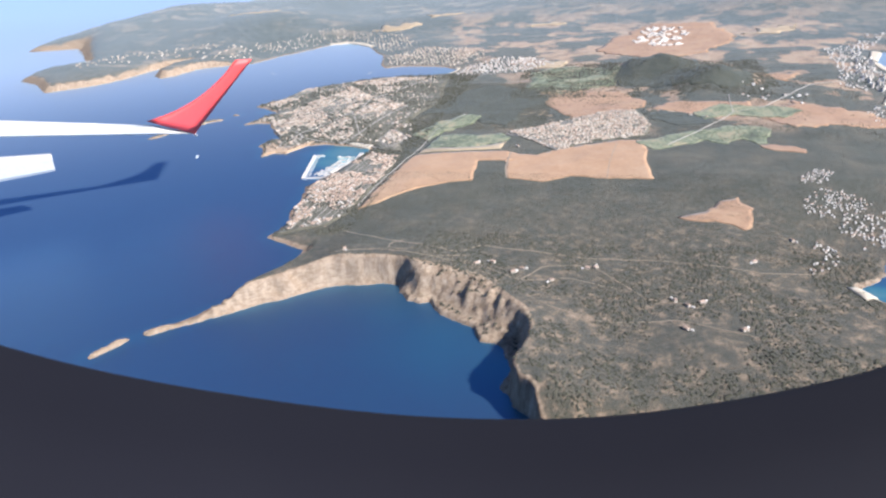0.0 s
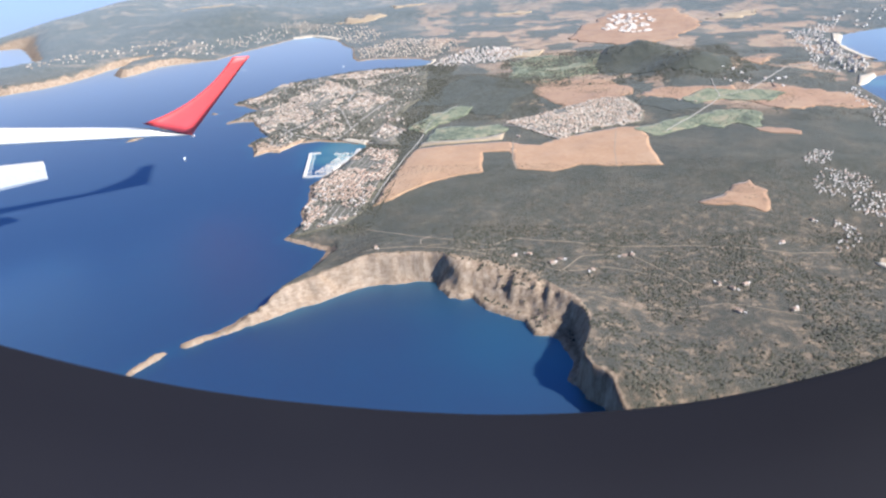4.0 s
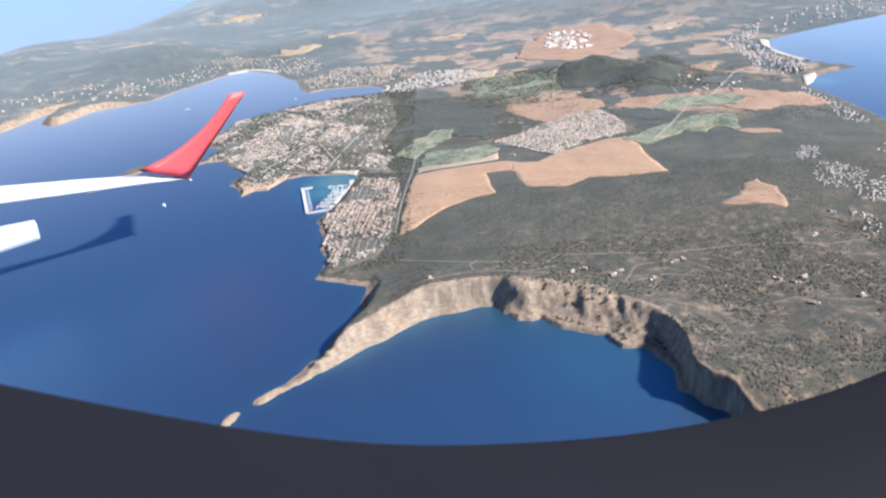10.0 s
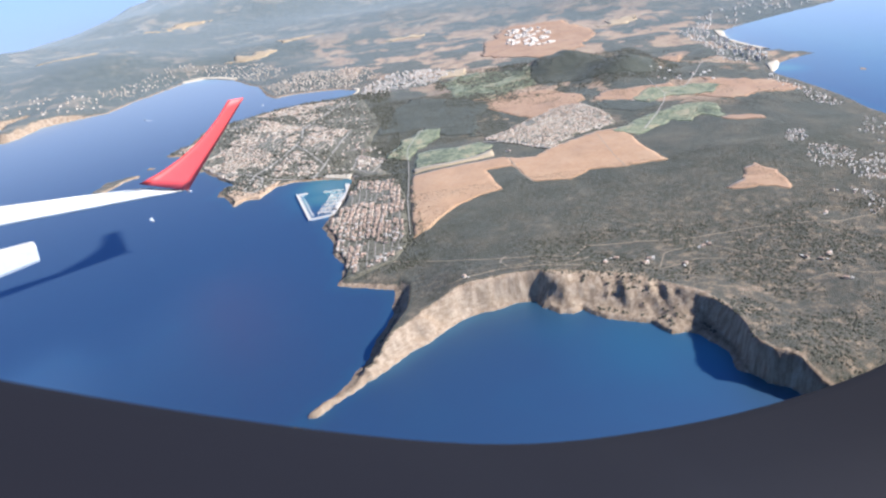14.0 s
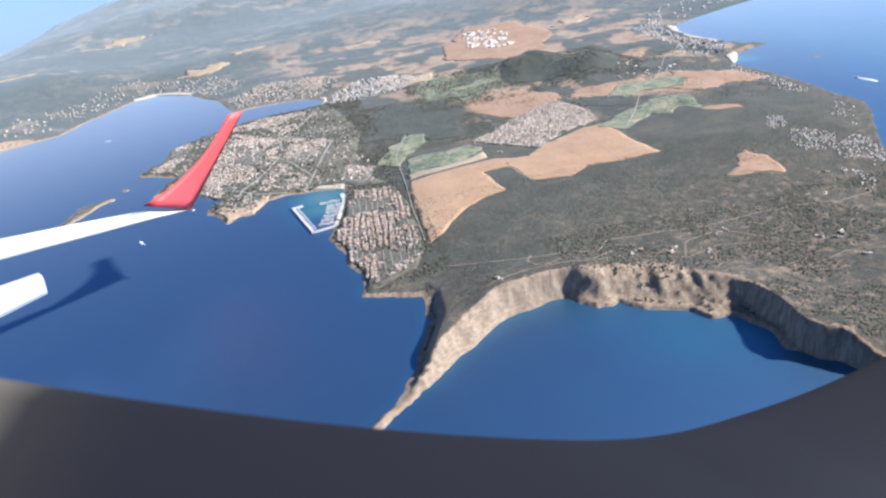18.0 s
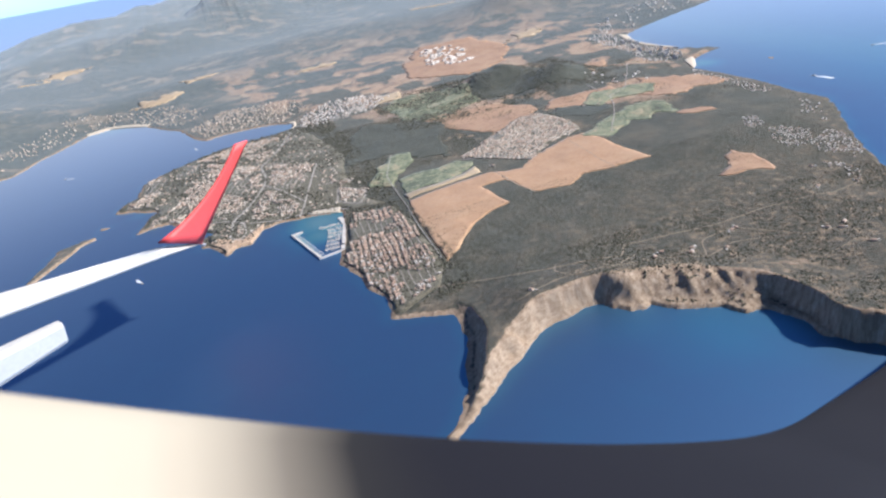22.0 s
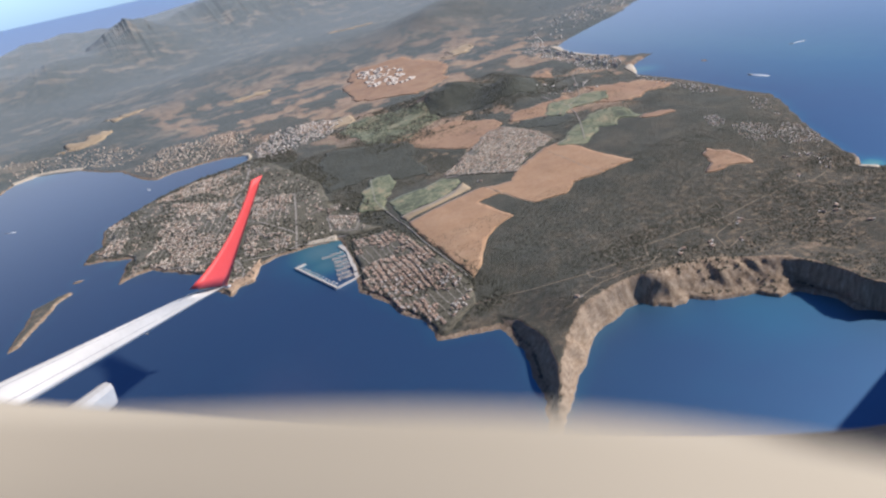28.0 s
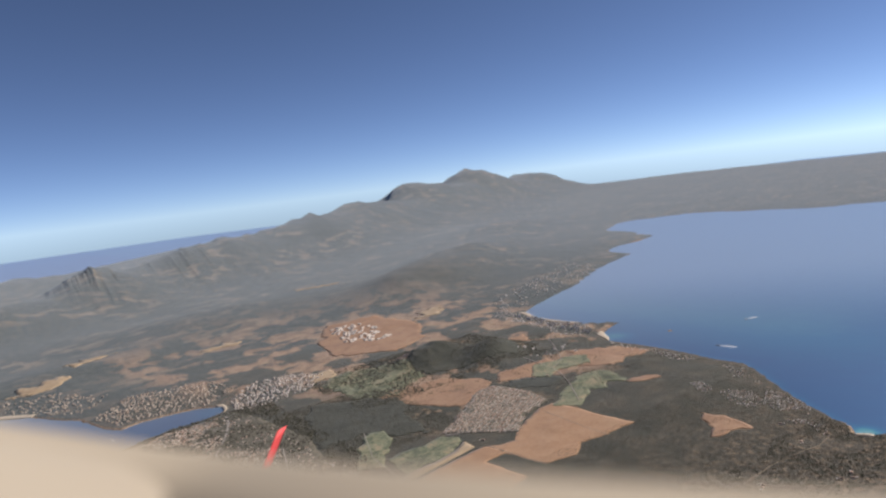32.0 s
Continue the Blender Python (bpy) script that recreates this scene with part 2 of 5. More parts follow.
def terrain_material():
    """Pine wood, dry scrub and pale rock, chosen by the ground's own cover values."""
    m = bpy.data.materials.new("ground_cover")
    m.use_nodes = True
    nt = m.node_tree
    b = nt.nodes["Principled BSDF"]
    co = nt.nodes.new("ShaderNodeTexCoord")

    def noise_tex(scale, detail=7, rough=0.6):
        n = nt.nodes.new("ShaderNodeTexNoise")
        n.inputs["Scale"].default_value, n.inputs["Detail"].default_value, n.inputs["Roughness"].default_value = scale, detail, rough
        nt.links.new(co.outputs["Object"], n.inputs["Vector"])
        return n.outputs[0]

    def ramp(fac, stops):
        r = nt.nodes.new("ShaderNodeValToRGB")
        while len(r.color_ramp.elements) < len(stops):
            r.color_ramp.elements.new(0.5)
        for k, (p, c) in enumerate(stops):
            r.color_ramp.elements[k].position, r.color_ramp.elements[k].color = p, (*c, 1)
        nt.links.new(fac, r.inputs[0])
        return r.outputs[0]

    def blend(fac, a, c):
        x = nt.nodes.new("ShaderNodeMix")
        x.data_type = "RGBA"
        nt.links.new(fac, x.inputs[0])
        nt.links.new(a, x.inputs[6])
        nt.links.new(c, x.inputs[7])
        return x.outputs[2]

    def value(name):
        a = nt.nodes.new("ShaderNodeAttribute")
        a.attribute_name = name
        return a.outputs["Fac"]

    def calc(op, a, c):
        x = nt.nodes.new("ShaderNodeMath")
        x.operation = op
        for k, v in enumerate((a, c)):
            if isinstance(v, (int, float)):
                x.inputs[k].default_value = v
            else:
                nt.links.new(v, x.inputs[k])
        return x.outputs[0]

    wood = ramp(noise_tex(0.05), [(0.3, (0.046, 0.047, 0.033)), (0.5, (0.062, 0.060, 0.043)), (0.7, (0.098, 0.084, 0.058))])
    scrub = ramp(noise_tex(0.22, 9, 0.7), [(0.36, (0.05, 0.047, 0.034)), (0.47, (0.074, 0.066, 0.047)), (0.54, (0.112, 0.088, 0.06)), (0.60, (0.20, 0.148, 0.10)), (0.71, (0.31, 0.235, 0.165))])
    stretch = nt.nodes.new("ShaderNodeMapping")
    stretch.inputs["Scale"].default_value = (1.0, 1.0, 0.22)
    nt.links.new(co.outputs["Object"], stretch.inputs["Vector"])
    streak = nt.nodes.new("ShaderNodeTexNoise")
    streak.inputs["Scale"].default_value, streak.inputs["Detail"].default_value, streak.inputs["Roughness"].default_value = 0.5, 9, 0.72
    nt.links.new(stretch.outputs[0], streak.inputs["Vector"])
    layers = nt.nodes.new("ShaderNodeMapping")
    layers.inputs["Scale"].default_value = (0.6, 0.6, 2.0)
    layers.inputs["Rotation"].default_value = (radians(-7), radians(6), 0)
    nt.links.new(co.outputs["Object"], layers.inputs["Vector"])
    strata = nt.nodes.new("ShaderNodeTexNoise")
    strata.inputs["Scale"].default_value, strata.inputs["Detail"].default_value, strata.inputs["Roughness"].default_value = 0.55, 9, 0.7
    nt.links.new(layers.outputs[0], strata.inputs["Vector"])
    bedded = nt.nodes.new("ShaderNodeMix")
    bedded.data_type = "FLOAT"
    nt.links.new(calc("MULTIPLY", value("bedding"), 0.6), bedded.inputs[0])
    nt.links.new(streak.outputs[0], bedded.inputs[2])
    nt.links.new(strata.outputs[0], bedded.inputs[3])
    rock = ramp(bedded.outputs[0], [(0.30, (0.17, 0.13, 0.095)), (0.45, (0.26, 0.195, 0.14)), (0.58, (0.36, 0.285, 0.215)), (0.72, (0.49, 0.42, 0.335))])
    level = nt.nodes.new("ShaderNodeMapping")
    level.inputs["Scale"].default_value = (0.75, 1.35, 0.0)
    nt.links.new(co.outputs["Object"], level.inputs["Vector"])

    def plan_noise(scale, detail, rough, low, high):
        """Patches laid out on the plan, soft-edged between two levels."""
        n = nt.nodes.new("ShaderNodeTexNoise")
        n.inputs["Scale"].default_value, n.inputs["Detail"].default_value, n.inputs["Roughness"].default_value = scale, detail, rough
        nt.links.new(level.outputs[0], n.inputs["Vector"])
        r = nt.nodes.new("ShaderNodeMapRange")
        r.inputs["From Min"].default_value, r.inputs["From Max"].default_value = low, high
        nt.links.new(n.outputs[0], r.inputs["Value"])
        return r.outputs[0]

    dark_wood = ramp(noise_tex(0.12, 8), [(0.32, (0.036, 0.045, 0.042)), (0.5, (0.052, 0.06, 0.052)), (0.68, (0.085, 0.085, 0.068))])
    dry_field = ramp(noise_tex(0.05, 8), [(0.35, (0.15, 0.12, 0.085)), (0.5, (0.24, 0.185, 0.13)), (0.65, (0.34, 0.27, 0.195))])
    open_ground = calc("MULTIPLY", plan_noise(0.0075, 4, 0.5, 0.42, 0.56), plan_noise(0.034, 8, 0.66, 0.52, 0.56))
    far = blend(calc("MULTIPLY", open_ground, 0.55), dark_wood, dry_field)
    patchy = calc("ADD", value("scrub"), calc("MULTIPLY", calc("SUBTRACT", noise_tex(0.06), 0.5), 1.2))
    c = blend(calc("MULTIPLY", patchy, 1.0), wood, scrub)
    c = blend(value("distance_cover"), c, far)
    soil = ramp(noise_tex(0.09, 7), [(0.36, (0.18, 0.125, 0.08)), (0.5, (0.28, 0.185, 0.12)), (0.62, (0.34, 0.245, 0.16)), (0.72, (0.18, 0.15, 0.10))])
    bare = nt.nodes.new("ShaderNodeMapRange")
    bare.inputs["From Min"].default_value, bare.inputs["From Max"].default_value = 0.50, 0.535
    nt.links.new(noise_tex(0.022, 7, 0.6), bare.inputs["Value"])
    c = blend(calc("MULTIPLY", bare.outputs[0], value("clearing")), c, soil)
    rocky = calc("ADD", value("rock"), calc("MULTIPLY", calc("SUBTRACT", noise_tex(0.5, 6), 0.5), 0.9))
    sharp = nt.nodes.new("ShaderNodeMapRange")
    sharp.inputs["From Min"].default_value, sharp.inputs["From Max"].default_value = 0.35, 0.65
    nt.links.new(rocky, sharp.inputs["Value"])
    c = blend(sharp.outputs[0], c, rock)
    nt.links.new(c, b.inputs["Base Color"])
    b.inputs["Roughness"].default_value = 0.95
    b.inputs["Specular IOR Level"].default_value = 0.1
    # bluish sheen imitates aerial haze on the land, stronger with distance
    nt.links.new(calc("MULTIPLY", calc("SUBTRACT", 1.0, sharp.outputs[0]), calc("ADD", calc("MULTIPLY", value("haze"), 0.3), 0.09)), b.inputs["Sheen Weight"])
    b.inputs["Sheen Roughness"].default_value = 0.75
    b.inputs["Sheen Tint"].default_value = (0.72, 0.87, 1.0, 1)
    bp = nt.nodes.new("ShaderNodeBump")
    bp.inputs["Strength"].default_value, bp.inputs["Distance"].default_value = 0.75, 0.9
    nt.links.new(noise_tex(1.4, 8, 0.7), bp.inputs["Height"])
    nt.links.new(bp.outputs[0], b.inputs["Normal"])
    return m


def water_material():
    m = bpy.data.materials.new("sea_water")
    m.use_nodes = True
    nt = m.node_tree
    b = nt.nodes["Principled BSDF"]
    a = nt.nodes.new("ShaderNodeAttribute")
    a.attribute_name = "shallow"
    calm_at = nt.nodes.new("ShaderNodeAttribute")
    calm_at.attribute_name = "calm"
    co = nt.nodes.new("ShaderNodeTexCoord")
    n = nt.nodes.new("ShaderNodeTexNoise")
    n.inputs["Scale"].default_value, n.inputs["Detail"].default_value = 0.06, 6
    nt.links.new(co.outputs["Object"], n.inputs["Vector"])
    ad = nt.nodes.new("ShaderNodeMath")
    ad.operation = "MULTIPLY_ADD"
    ad.inputs[1].default_value, ad.inputs[2].default_value = 0.16, -0.08
    nt.links.new(n.outputs[0], ad.inputs[0])
    sm = nt.nodes.new("ShaderNodeMath")
    sm.operation = "ADD"
    nt.links.new(ad.outputs[0], sm.inputs[0])
    nt.links.new(a.outputs["Fac"], sm.inputs[1])
    r = nt.nodes.new("ShaderNodeValToRGB")
    els = r.color_ramp.elements
    els.new(0.4)
    els.new(0.75)
    for e, p, c in zip(els, (0.0, 0.35, 0.7, 1.0), ((0.106, 0.232, 0.420), (0.095, 0.31, 0.49), (0.16, 0.49, 0.55), (0.31, 0.60, 0.60))):
        e.position, e.color = p, (*c, 1)
    nt.links.new(sm.outputs[0], r.inputs[0])
    nt.links.new(r.outputs[0], b.inputs["Base Color"])
    wind = nt.nodes.new("ShaderNodeMapRange")
    wind.inputs["To Min"].default_value, wind.inputs["To Max"].default_value = 0.48, 0.3
    nt.links.new(calm_at.outputs["Fac"], wind.inputs["Value"])
    nt.links.new(wind.outputs[0], b.inputs["Roughness"])
    b.inputs["Metallic"].default_value = 0.96
    b.inputs["IOR"].default_value = 1.33
    # pale sheen over far water stands in for haze
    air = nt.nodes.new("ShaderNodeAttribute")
    air.attribute_name = "haze"
    haze_veil = nt.nodes.new("ShaderNodeMapRange")
    haze_veil.inputs["To Min"].default_value, haze_veil.inputs["To Max"].default_value = 0.06, 1.0
    nt.links.new(air.outputs["Fac"], haze_veil.inputs["Value"])
    nt.links.new(haze_veil.outputs[0], b.inputs["Sheen Weight"])
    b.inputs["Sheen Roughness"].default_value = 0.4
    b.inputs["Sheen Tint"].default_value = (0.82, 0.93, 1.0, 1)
    w = nt.nodes.new("ShaderNodeTexNoise")
    w.inputs["Scale"].default_value, w.inputs["Detail"].default_value = 1.5, 5
    nt.links.new(co.outputs["Object"], w.inputs["Vector"])
    bp = nt.nodes.new("ShaderNodeBump")
    bp.inputs["Distance"].default_value = 0.3
    chop = nt.nodes.new("ShaderNodeMapRange")
    chop.inputs["To Min"].default_value, chop.inputs["To Max"].default_value = 0.05, 0.03
    nt.links.new(calm_at.outputs["Fac"], chop.inputs["Value"])
    nt.links.new(chop.outputs[0], bp.inputs["Strength"])
    nt.links.new(w.outputs[0], bp.inputs["Height"])
    nt.links.new(bp.outputs[0], b.inputs["Normal"])
    return m


ground_mat = terrain_material()
sea_mat = water_material()

# ---- plan of the coast, a tenth of true size, north up the y axis ----
SOUTH_BAY = [(160, -208), (151, -191), (146, -187), (142, -179), (143, -169), (140, -157), (136, -154), (131, -154), (127, -147), (119, -143), (110, -136.5), (107, -130), (103, -131.5), (98, -131), (93.5, -125), (92, -119.5), (85, -118.5), (75, -121.5), (66, -123), (59, -126), (52, -131), (45, -137), (35, -145.3), (25.5, -152.3), (18, -158.2), (8, -166.3), (6, -165.5), (13, -156.5), (20, -149.5), (25, -138.8), (29.5, -127.5), (34, -118), (36, -110), (37.5, -100), (38, -92)]
TOWN_SHORE = [(32, -89), (22, -85), (13, -81), (16, -70), (15, -59), (12, -48), (11, -37), (9, -26), (4, -14), (8, -5), (10, 4), (16, 30), (20, 53), (8, 59), (-12, 63), (-26, 61), (-34, 44), (-42, 43), (-49, 36), (-52, 48), (-61, 59), (-61, 73), (-54, 76), (-67, 92), (-79, 114), (-88, 116), (-100, 112), (-95, 133), (-89, 145), (-102, 157), (-117, 166), (-113, 180), (-104, 190), (-101, 222)]
WEST_BAY = [(-91, 233), (-80, 243), (-67, 252), (-44, 268), (-19, 275), (8, 276), (24, 284), (27, 298), (12, 312), (-8, 318), (-34, 320), (-50, 314), (-57, 322), (-74, 380), (-92, 408), (-107, 437), (-130, 458), (-147, 468), (-168, 460), (-185, 425), (-204, 393), (-218, 355), (-245, 345), (-272, 332), (-280, 300), (-290, 285), (-306, 300), (-312, 340), (-300, 362), (-325, 345), (-335, 285), (-350, 256)]
FAR_WEST = [(-385, 228), (-431, 270), (-465, 285), (-470, 335), (-445, 368), (-505, 440), (-560, 500), (-632, 487), (-640, 520), (-632, 560), (-600, 600), (-625, 660), (-620, 740), (-600, 850), (-560, 1000), (-480, 1250), (-380, 1500), (-330, 1900), (0, 2500), (700, 3300), (2200, 4200), (4300, 4600)]
EAST = [(4700, 1500), (3000, 300), (1800, 100), (1530, 436), (1464, 548), (1464, 843), (1300, 968), (1132, 855), (1048, 640), (860, 610), (800, 506), (700, 480), (560, 400), (489, 372), (427, 345), (400, 330), (385, 290), (386, 250), (390, 224), (413, 192), (394, 188), (368, 177), (349, 151), (350, 121), (351, 80), (346, 38), (348, 16), (328, -12), (307, -38), (292, -60), (277, -85), (271, -98), (262, -104), (268, -112), (276, -120), (292, -140), (320, -180), (330, -260), (300, -300), (230, -270), (185, -240)]
ISLANDS = [[(-161, 73), (-153, 99), (-148, 120), (-134, 127), (-127, 129), (-125, 124), (-133, 117), (-144, 94), (-154, 77)], [(-125, 143), (-118, 141), (-120, 137), (-126, 139)], [(-22, -201), (-15, -193), (-12, -194), (-19, -203)], [(-7, -182), (-2, -172), (2, -168), (3, -170), (-4, -183)], [(396, 142), (406, 124), (401, 122), (393, 138)]]
COASTS = [SOUTH_BAY + TOWN_SHORE + WEST_BAY + FAR_WEST + EAST] + ISLANDS


def distance_inside(px, py, poly):
    """Signed distance to a closed outline, positive inside."""
    best = np.full(px.shape, 1e18)
    inside = np.zeros(px.shape, bool)
    n = len(poly)
    for k in range(n):
        (x0, y0), (x1, y1) = poly[k], poly[(k + 1) % n]
        dx, dy = x1 - x0, y1 - y0
        s = np.clip(((px - x0) * dx + (py - y0) * dy) / (dx * dx + dy * dy), 0, 1)
        best = np.minimum(best, (px - x0 - s * dx) ** 2 + (py - y0 - s * dy) ** 2)
        if y0 != y1:
            inside ^= ((y0 > py) != (y1 > py)) & (px < (x1 - x0) * (py - y0) / (y1 - y0) + x0)
    return np.where(inside, 1, -1) * np.sqrt(best)


def distance_line(px, py, line):
    best = np.full(px.shape, 1e18)
    for (x0, y0), (x1, y1) in zip(line, line[1:]):
        dx, dy = x1 - x0, y1 - y0
        s = np.clip(((px - x0) * dx + (py - y0) * dy) / (dx * dx + dy * dy), 0, 1)
        best = np.minimum(best, (px - x0 - s * dx) ** 2 + (py - y0 - s * dy) ** 2)
    return np.sqrt(best)


def smooth(a, b, v):
    s = np.clip((v - a) / (b - a), 0, 1)
    return s * s * (3 - 2 * s)


LATTICE = np.random.RandomState(4).rand(256, 256)


def value_noise(x, y):
    xi, yi = np.floor(x).astype(int), np.floor(y).astype(int)
    u, v = x - xi, y - yi
    u, v = u * u * (3 - 2 * u), v * v * (3 - 2 * v)
    g = lambda a, c: LATTICE[a % 256, c % 256]
    return (g(xi, yi) * (1 - u) + g(xi + 1, yi) * u) * (1 - v) + (g(xi, yi + 1) * (1 - u) + g(xi + 1, yi + 1) * u) * v


def fractal(x, y, scale, octaves=5, ridged=False):
    total, amp, norm = np.zeros(np.shape(x)), 1.0, 0.0
    for k in range(octaves):
        n = value_noise(x / scale + 17.3 * k, y / scale + 9.1 * k)
        total += amp * ((1 - np.abs(2 * n - 1)) if ridged else n)
        norm += amp
        amp, scale = amp * 0.5, scale * 0.5
    return total / norm


# hills and mountains: centre, height, half-widths, turn in degrees
HILLS = [(210, 240, 17, 36, 26, 0), (248, 200, 14, 32, 22, 20), (-60, 560, 12, 160, 60, 15), (-280, 560, 22, 120, 90, 30), (-480, 620, 26, 100, 150, -20), (130, 700, 14, 200, 90, 0), (430, 620, 26, 150, 90, 30), (640, 760, 34, 200, 110, 40), (40, 1090, 62, 90, 110, 0), (-120, 960, 40, 130, 120, 10), (-330, 900, 34, 150, 170, 10)]
HILLS += [(-300, 1250, 50, 180, 220, 20), (300, 1300, 74, 260, 160, 30), (620, 1500, 92, 240, 200, 40), (950, 1750, 120, 300, 220, 40), (1400, 2150, 152, 330, 250, 35), (1950, 2500, 190, 420, 260, 35), (2700, 2900, 150, 500, 300, 35), (1000, 1150, 40, 260, 160, 40), (-60, 1500, 60, 300, 260, 20)]
CLIFF_LINE = [(160, -215), (142, -180), (131, -156), (107, -135), (92, -121), (66, -122), (52, -131), (30, -149), (6, -166)]
CLIFF_BROW = [(140, -222), (148, -201), (144.5, -190), (146, -176), (149, -165), (149.5, -155), (146, -144), (140, -138), (133, -129), (125, -121.5), (111, -118.5), (97, -115.5), (90, -114), (83, -115), (72, -114.5), (62, -116.5), (52, -122.5), (44, -129)]
WEST_FACE = [(15, -154), (25, -138.8), (29.5, -127.5), (34, -118), (37, -97)]


def land_distance(x, y):
    d = np.full(np.shape(x), -1e9)
    for poly in COASTS:
        d = np.maximum(d, distance_inside(x, y, poly))
    near = np.exp(-np.abs(d) / 30.0)
    return d + near * ((fractal(x, y, 7.0, 4) - 0.5) * 4.2)


def height(x, y, d):
    cl = np.exp(-(distance_line(x, y, CLIFF_LINE) / 34.0) ** 2)
    crag = fractal(x, y, 9.0, 5, True)
    gentle = 0.9 * smooth(0, 2.5, d) + 4.3 * smooth(2, 60, d)
    gully = fractal(x + 40, y, 16.0, 4, True)
    # between the foot and the brow of the southern cliffs
    brow = distance_line(x, y, CLIFF_BROW)
    behind = distance_inside(x, y, CLIFF_BROW + [(30, -124), (36, -50), (230, -50), (230, -225), (160, -225)]) > 0
    up = np.where(behind, 1.0, np.maximum(d, 0) / (np.maximum(d, 0) + brow + 0.6))
    up = up + (0.30 * (crag - 0.58) + 0.30 * (gully - 0.6)) * (1 - 0.75 * smooth(136, 146, x)) * np.exp(-(brow / 14.0) ** 2) * (~behind)
    tall = 1.4 * smooth(0, 0.9, d) + 10.4 * smooth(0, 1, (up - 0.12 - 0.32 * smooth(137, 145, x)) / (0.84 - 0.38 * smooth(137, 145, x))) * smooth(0, 1.2, d) + 0.6 * smooth(0, 14, np.where(behind, brow, 0))
    low = 1.0 * smooth(0, 0.8, d) + 7.6 * smooth(0.3, 7.5, d + (2.6 * (crag - 0.58) + 2.0 * (fractal(x, y + 30, 4.0, 4, True) - 0.58)) * smooth(8, 30, x))
    east_part = smooth(46, 68, x)
    cliff = low * (1 - east_part) + tall * east_part
    cliff *= 1 - 0.5 * smooth(-186, -204, y)
    cliff *= 0.16 + 0.84 * smooth(2.2, 9.0, distance_line(x, y, WEST_FACE))
    h = gentle * (1 - cl) + cliff * cl
    h = h + 6.0 * smooth(0, 7, d) * smooth(-215, -270, x) * smooth(200, 240, y) * smooth(800, 700, y)
    h += smooth(4, 40, d) * (fractal(x, y, 60.0, 5) - 0.5) * 4.0
    h += smooth(150, 320, d) * fractal(x, y, 240.0, 6, True) * 9.0 * smooth(330, 700, y)
    for cx, cy, top, rx, ry, turn in HILLS:
        c, s = math.cos(radians(turn)), math.sin(radians(turn))
        u, v = ((x - cx) * c + (y - cy) * s) / rx, (-(x - cx) * s + (y - cy) * c) / ry
        g = np.exp(-(u * u + v * v))
        h += top * g * smooth(0, 30, d) * (0.62 + 0.52 * fractal(x + cx, y + cy, min(rx, ry) * (0.55 if cy > 700 else 1.6), 6, True) * (0.6 + 0.4 * g))
    return np.where(d < 0, np.maximum(-3.0, d * 0.8), h)


def ground_z(x, y):
    ax, ay = np.atleast_1d(np.asarray(x, float)), np.atleast_1d(np.asarray(y, float))
    return height(ax, ay, land_distance(ax, ay))


# ---- the shared helpers for meshes ----
def mesh_object(name, verts, faces, material, parent=None, label="", flat=True):
    me = bpy.data.meshes.new(name)
    me.from_pydata([tuple(map(float, v)) for v in verts], [], [tuple(map(int, f)) for f in faces])
    me.update()
    for m in (material if isinstance(material, (list, tuple)) else [material]):
        me.materials.append(m)
    if not flat:
        me.polygons.foreach_set("use_smooth", [True] * len(me.polygons))
    ob = new(name, me)
    if parent:
        ob.parent = parent
    if label:
        ob["label"] = label
    return ob


def part(name, bm, material, parent=None, label="", flat=True):
    me = bpy.data.meshes.new(name)
    bm.to_mesh(me)
    bm.free()
    me.materials.append(material)
    if not flat:
        me.polygons.foreach_set("use_smooth", [True] * len(me.polygons))
    ob = new(name, me)
    if parent:
        ob.parent = parent
    if label:
        ob["label"] = label
    return ob


def grid_mesh(name, xs, ys, z, keep, material, attributes):
    nx, ny = len(xs), len(ys)
    gx, gy = np.meshgrid(xs, ys)
    co = np.stack([gx, gy, z], -1).reshape(-1, 3).astype(np.float32)
    idx = np.arange(nx * ny).reshape(ny, nx)
    quads = np.stack([idx[:-1, :-1], idx[:-1, 1:], idx[1:, 1:], idx[1:, :-1]], -1).reshape(-1, 4)
    quads = quads[keep.ravel()[quads].any(1)]
    used = np.unique(quads)
    remap = np.full(nx * ny, -1)
    remap[used] = np.arange(len(used))
    co, quads = co[used], remap[quads]
    me = bpy.data.meshes.new(name)
    me.vertices.add(len(co))
    me.vertices.foreach_set("co", co.ravel())
    me.loops.add(quads.size)
    me.loops.foreach_set("vertex_index", quads.ravel().astype(np.int32))
    me.polygons.add(len(quads))
    me.polygons.foreach_set("loop_start", np.arange(0, quads.size, 4, dtype=np.int32))
    me.update(calc_edges=True)
    me.polygons.foreach_set("use_smooth", np.ones(len(quads), bool))
    for key, val in attributes.items():
        at = me.attributes.new(key, "FLOAT", "POINT")
        at.data.foreach_set("value", val.ravel()[used].astype(np.float32))
    me.materials.append(material)
    return new(name, me)


def graded(a, b, step, low, high, growth=1.09, low_growth=1.09):
    """Even steps from a to b, growing steps out to low and high."""
    mid = list(np.arange(a, b + step * 0.5, step))
    s, lo, hi = step, [a], [mid[-1]]
    while lo[-1] > low:
        s = min(s * low_growth, 60)
        lo.append(lo[-1] - s)
    s = step
    while hi[-1] < high:
        s = min(s * growth, 60)
        hi.append(hi[-1] + s)
    return np.array(lo[:0:-1] + mid + hi[1:])


# ---- sea and ground ----
def finer(values, low, high):
    """Each step between low and high cut in two."""
    mid = (values[1:] + values[:-1]) / 2
    return np.sort(np.concatenate([values, mid[(mid > low) & (mid < high)]]))


